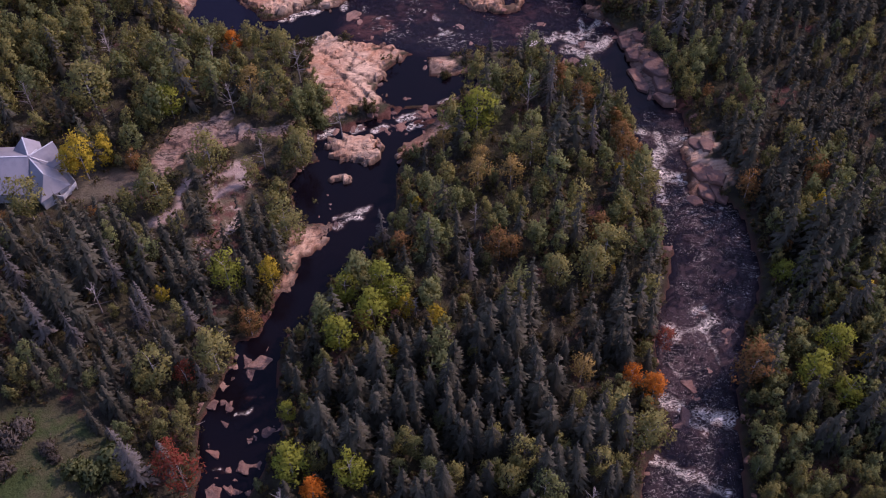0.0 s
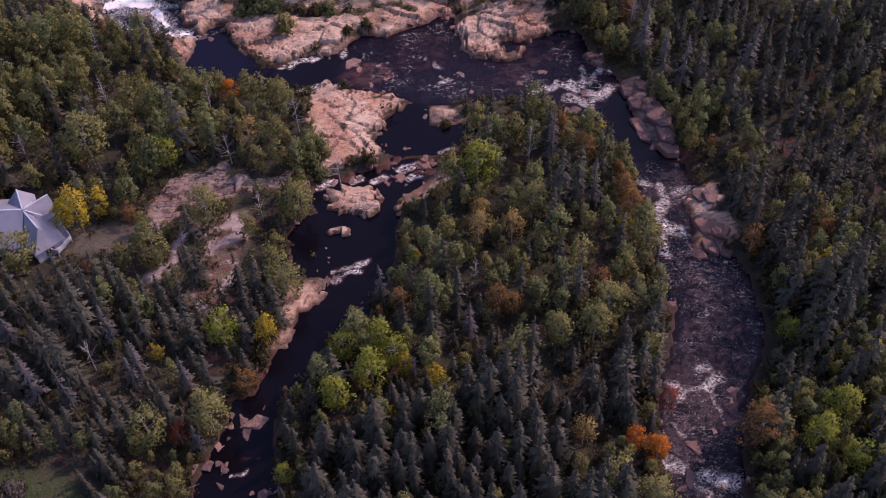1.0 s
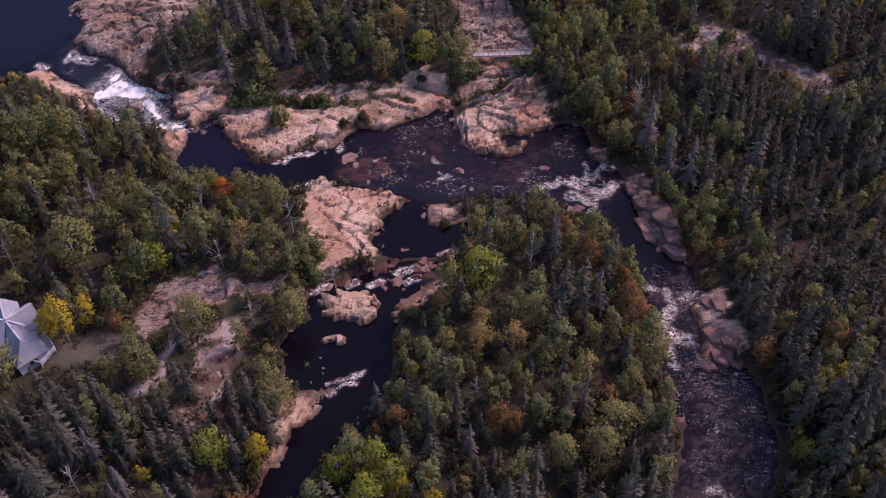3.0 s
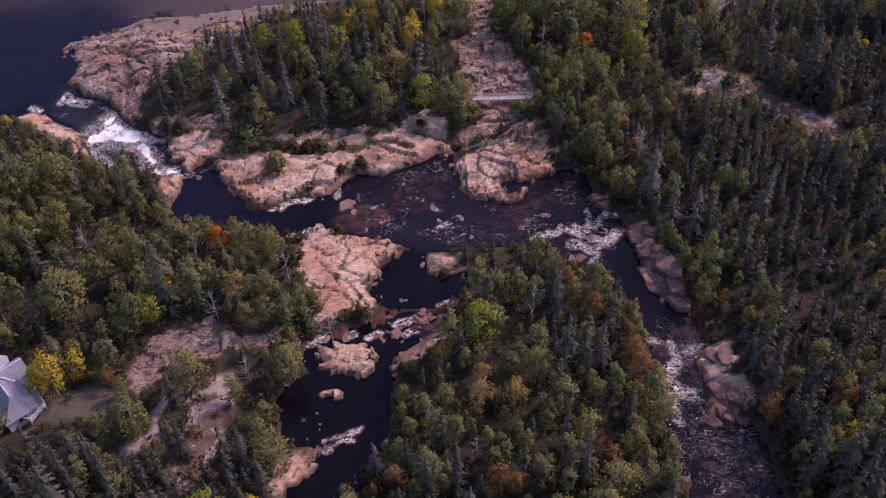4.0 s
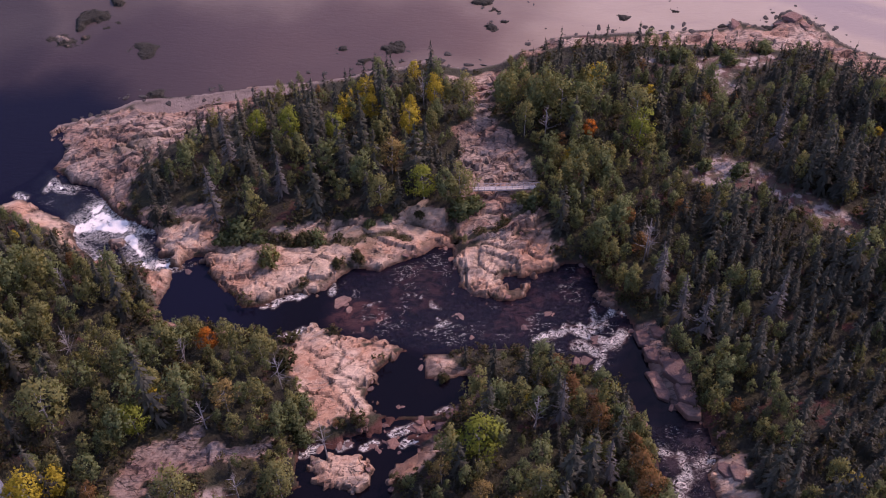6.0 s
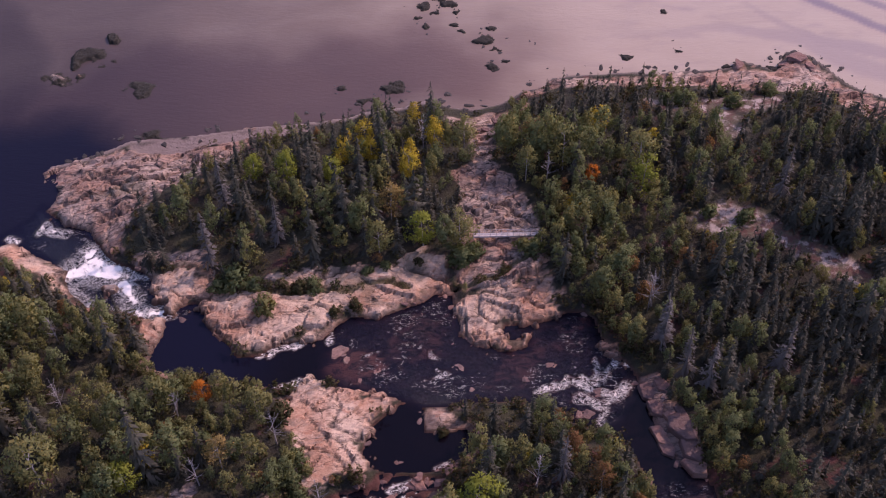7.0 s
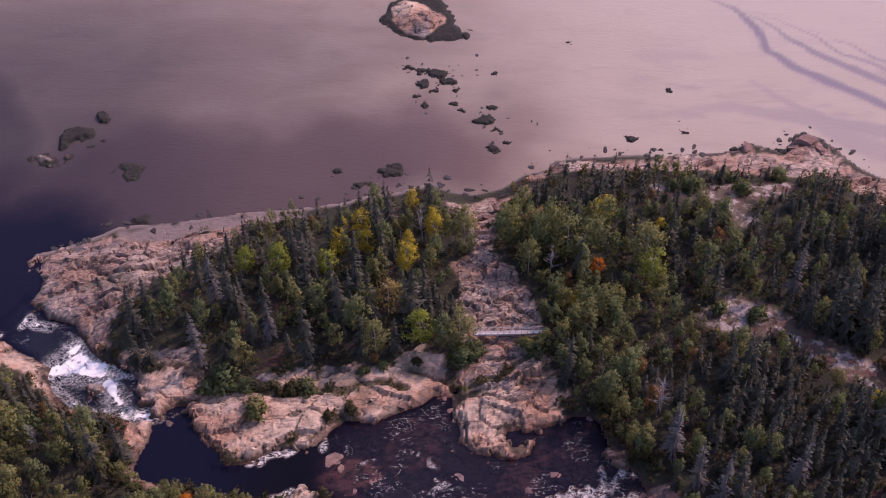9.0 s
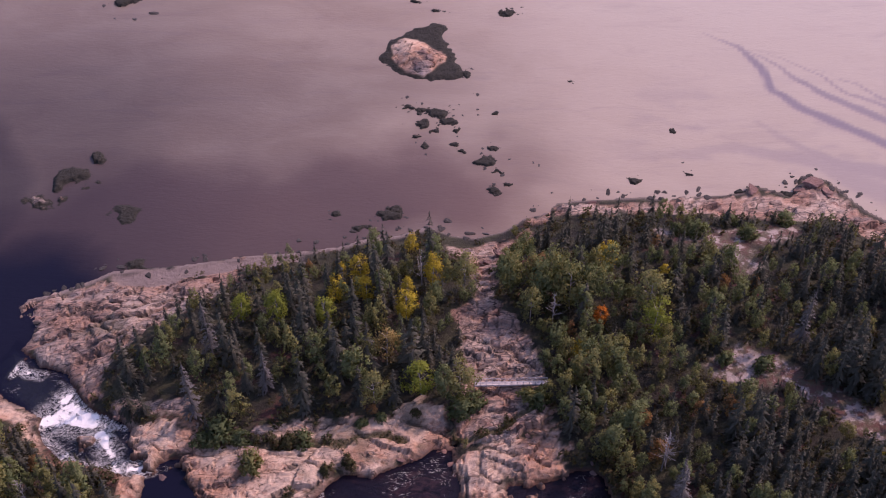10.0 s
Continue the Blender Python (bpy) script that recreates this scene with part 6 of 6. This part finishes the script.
# -- the islet: a pink dome in a skirt of dark weed
ix, iy = np.meshgrid(np.linspace(-16, 16, 96), np.linspace(291, 326, 104))
foot = sdf(ISLET_FOOT, ix, iy) + 2.6 * fbm(ix, iy, 0.5, 4, 101)
crown = sdf(ISLET_TOP, ix, iy) + 1.6 * fbm(ix, iy, 0.4, 4, 102)
l3, s3 = plates(ix, iy, 3.4, 0.3, 1.6, 105)
iz = 0.75 * smooth(foot, -0.6, 2.2) + 1.9 * smooth(crown, -0.6, 5.0) + (0.5 * (l3 - 0.5) - 0.3 * smooth(-s3, -0.4, 0)) * smooth(crown, 0.0, 1.5)
iz = iz + 0.30 * fbm(ix, iy, 0.9, 4, 104) - 0.22
i_rock = smooth(crown, -0.2, 0.6)
islet = sheet("islet", ix, iy, iz, foot[:-1, :-1] > -1.2, dict(rock=i_rock, greyrock=i_rock * smooth(fbm(ix, iy, 0.3, 3, 106), -0.08, 0.15), weed=1 - i_rock, seam=i_rock * smooth(-s3, -0.35, -0.05)), GROUND)
tagged(islet, "low pink granite islet ringed with dark seaweed", "islet")


# -- low patches of weed-grown rock on the flats
def weed_patch(cx, cy, wide, deep_y, k, cells, rise=0.9, bare=0.0, label="low patch of seaweed-grown rock in shallow tidal water"):
    """Ragged rock a hand to a metre high, split by the water into lobes."""
    ix, iy = np.meshgrid(np.linspace(cx - wide * 1.8, cx + wide * 1.8, cells), np.linspace(cy - deep_y * 1.8, cy + deep_y * 1.8, cells))
    grain = 2.0 / (wide + deep_y)
    mound = 1 - np.hypot((ix - cx) / wide, (iy - cy) / deep_y) + 2.7 * fbm(ix, iy, grain, 5, 121 + 7 * k)
    iz = rise * smooth(mound, 0.0, 0.7) + 0.10 + 0.35 * rise * fbm(ix, iy, 1.1, 4, 123 + k) - 0.12
    pale = bare * smooth(fbm(ix, iy, 0.7, 4, 125 + k), -0.04, 0.12) * smooth(mound, 0.1, 0.4)
    ob = sheet("weed_rock", ix, iy, iz, mound[:-1, :-1] > 0.0, dict(rock=pale, greyrock=pale, weed=1 - pale), GROUND)
    return tagged(ob, label, "rock", "rocks on the flats")


for k, (cx, cy, wide, deep_y) in enumerate(WEED_PATCHES):
    weed_patch(cx, cy, wide, deep_y, k, 60, 0.4 if k == 2 else 0.9, 0.8 if k == 1 else 0.0)
for k, (x, y, s) in enumerate(SEA_ROCKS + FLAT_ROCKS):
    if s > 1.3 and height(x, y) < 0.15:
        weed_patch(x, y, s * rng.uniform(0.55, 0.8), s * rng.uniform(0.4, 0.6), 9 + k, 36, 0.16 + 0.12 * s, label="dark ragged seaweed-covered rock on the tidal flat")

# ---- footbridge ----


def box(bm, x0, x1, y0, y1, z0, z1):
    m = Matrix.Translation(((x0 + x1) / 2, (y0 + y1) / 2, (z0 + z1) / 2)) @ Matrix.Diagonal((x1 - x0, y1 - y0, z1 - z0, 1))
    bmesh.ops.create_cube(bm, size=1, matrix=m)
    return bm


def footbridge(x0, x1, y):
    top = max(height(x0, y), height(x1, y), height((x0 + x1) / 2, y) + 0.5) + 0.35
    ob = tagged(new("footbridge"), "pale timber footbridge with railings across bare rock", "footbridge")
    ob.location = (x0, y, top)
    span = x1 - x0
    for side in (-0.36, 0.36):
        part("beam", box(bmesh.new(), 0, span, side - 0.08, side + 0.08, -0.36, -0.06), DECK_WOOD, ob)
        part("handrail", box(bmesh.new(), 0, span, side * 1.1 - 0.03, side * 1.1 + 0.03, 0.86, 0.91), DECK_WOOD, ob)
        part("mid_rail", box(bmesh.new(), 0, span, side * 1.1 - 0.02, side * 1.1 + 0.02, 0.44, 0.48), DECK_WOOD, ob)
        for k in range(13):
            x = 0.05 + k * (span - 0.1) / 12
            foot = height(x0 + x, y) - top - 0.2 if k % 4 == 0 else -0.3
            part("post", box(bmesh.new(), x - 0.05, x + 0.05, side * 1.25 - 0.05, side * 1.25 + 0.05, foot, 0.9), DECK_WOOD, ob)
    plank = bpy.data.meshes.new("plank")
    bm = box(bmesh.new(), -0.08, 0.08, -0.38, 0.38, -0.055, 0.0)
    bm.to_mesh(plank)
    bm.free()
    plank.materials.append(BRIDGE_WOOD)
    for k in range(int(span / 0.17)):
        p = new("plank", plank)
        p.parent, p.location = ob, (0.09 + k * 0.17, 0, 0.0)
    return ob


footbridge(8.4, 21.6, 199.5)

# ---- house ----


def wing(house, node, angle, length, half, eave, ridge, hip=0.0, back=0.0):
    """A gabled arm of the house: walls, two roof slopes with thickness, a ridge cap and a window."""
    m = Matrix.Translation((node[0], node[1], 0)) @ pose(0, 0, 0, 0, 0, angle)
    bm = bmesh.new()
    low = -1.2
    rise = (ridge - eave) / half
    walls = [(-back, -half + 0.3, low), (length - 0.3, -half + 0.3, low), (length - 0.3, half - 0.3, low), (-back, half - 0.3, low)]
    tops = [(a, b, eave + 0.3 * rise - 0.05) for a, b, _ in walls]
    v = [bm.verts.new(m @ Vector(q)) for q in walls + tops]
    for k in range(4):
        bm.faces.new((v[k], v[(k + 1) % 4], v[4 + (k + 1) % 4], v[4 + k]))
    peak = bm.verts.new(m @ Vector((length - 0.3, 0, ridge - 0.12 if not hip else eave)))
    bm.faces.new((v[5], v[6], peak))
    part("wall", bm, WALL_PAINT, house)
    for side in (-1, 1):
        bm = bmesh.new()
        end = length - hip
        flat = [(-back, 0, ridge), (end, 0, ridge), (length, side * half, eave - 0.02), (-back, side * half, eave - 0.02)]
        up = [bm.verts.new(m @ Vector(q)) for q in flat]
        down = [bm.verts.new(m @ Vector((a, b, c - 0.16))) for a, b, c in flat]
        bm.faces.new(up)
        bm.faces.new(down[::-1])
        for k in range(4):
            bm.faces.new((up[k], down[k], down[(k + 1) % 4], up[(k + 1) % 4]))
        bmesh.ops.recalc_face_normals(bm, faces=bm.faces)
        part("roof_slope", bm, ROOF_METAL, house)
    if hip:
        bm = bmesh.new()
        flat = [(length - hip, 0, ridge), (length, -half, eave - 0.02), (length, half, eave - 0.02)]
        up = [bm.verts.new(m @ Vector(q)) for q in flat]
        down = [bm.verts.new(m @ Vector((a, b, c - 0.16))) for a, b, c in flat]
        bm.faces.new(up)
        bm.faces.new(down[::-1])
        for k in range(3):
            bm.faces.new((up[k], down[k], down[(k + 1) % 3], up[(k + 1) % 3]))
        bmesh.ops.recalc_face_normals(bm, faces=bm.faces)
        part("roof_slope", bm, ROOF_METAL, house)
    bm = bmesh.new()
    box(bm, 0.2, length - hip, -0.10, 0.10, ridge - 0.02, ridge + 0.05)
    bmesh.ops.transform(bm, matrix=m, verts=bm.verts)
    part("ridge_cap", bm, ROOF_TRIM, house)
    bm = bmesh.new()
    box(bm, length - 0.32, length - 0.27, -0.7, 0.7, eave - 1.6, eave - 0.5)
    bmesh.ops.transform(bm, matrix=m, verts=bm.verts)
    pane = part("window", bm, GLASS_DARK, house)
    bm = bmesh.new()
    for b0, b1, c0, c1 in ((-0.8, 0.8, -0.52, -0.42), (-0.8, 0.8, -1.68, -1.58), (-0.8, -0.7, -1.58, -0.52), (0.7, 0.8, -1.58, -0.52)):
        box(bm, length - 0.31, length - 0.25, b0, b1, eave + c0, eave + c1)
    bmesh.ops.transform(bm, matrix=m, verts=bm.verts)
    part("window_frame", bm, ROOF_TRIM, pane, "white window frame")


def house_at_yard():
    x, y = -71.0, 131.0
    z = height(-66, 127)
    house = tagged(new("house"), "cottage with a many-armed grey roof and white trim", "house")
    house.location = (x, y, z)
    eave, ridge = 3.0, 6.2
    wing(house, (0, 0), 180, 14.0, 5.4, 2.4, ridge)
    wing(house, (0, 0), 113, 4.8, 2.4, eave + 0.7, ridge - 0.02)
    wing(house, (0, 0), 41, 4.9, 2.7, eave + 0.4, ridge - 0.04)
    wing(house, (0, 0), -50, 7.4, 2.9, eave - 0.2, ridge - 0.3, 2.4)
    for a, q in ((77, 3.1), (-4, 3.4)):
        bm = bmesh.new()
        box(bm, 0.3, q, -0.07, 0.07, -0.03, 0.06)
        bmesh.ops.transform(bm, matrix=Matrix.Translation((0, 0, ridge - 0.02)) @ pose(0, 0, 0, 0, 26, a), verts=bm.verts)
        part("valley_flashing", bm, ROOF_TRIM, house)
    bm = bmesh.new()
    box(bm, 3.9, 4.7, 1.1, 2.0, 0.4, 3.0)
    part("orange_wall", bm, ORANGE_PAINT, house, "orange-painted wall panel")
    bm = bmesh.new()
    ring = [(3.3, 0.4), (5.6, -0.2), (7.6, -2.9), (5.9, -6.0), (4.6, -5.6)]
    up = [bm.verts.new((a, b, 1.5)) for a, b in ring]
    down = [bm.verts.new((a, b, 1.25)) for a, b in ring]
    bm.faces.new(up[::-1])
    bm.faces.new(down)
    for k in range(5):
        bm.faces.new((up[k], up[(k + 1) % 5], down[(k + 1) % 5], down[k]))
    bmesh.ops.recalc_face_normals(bm, faces=bm.faces)
    deck = part("deck", bm, DECK_WOOD, house, "weathered grey plank deck")
    for (a, b), (c, d) in zip(ring[1:4], ring[2:5]):
        long = math.hypot(c - a, d - b)
        bm = bmesh.new()
        box(bm, 0, long, -0.04, 0.04, 0.85, 0.95)
        box(bm, 0, long, -0.02, 0.02, 0.05, 0.75)
        bmesh.ops.transform(bm, matrix=Matrix.Translation((a, b, 1.5)) @ pose(0, 0, 0, 0, 0, math.degrees(math.atan2(d - b, c - a))), verts=bm.verts)
        part("railing", bm, ROOF_TRIM, deck, "white deck railing")
    for a, b in ring:
        part("deck_post", box(bmesh.new(), a * 0.97 - 0.08, a * 0.97 + 0.08, b * 0.97 - 0.08, b * 0.97 + 0.08, -2.5, 1.26), DECK_WOOD, deck)


house_at_yard()

# ---- driftwood ----
log = new("log", mesh_np("log", *cone_trunk(3.0, 0.13, 8), DEAD_WOOD))
log.matrix_basis = pose(-40.2, 82.0, height(-40.2, 82.0) + 0.35, 0, 82, 20)
tagged(log, "bleached fallen trunk lying on the river bank", "log")
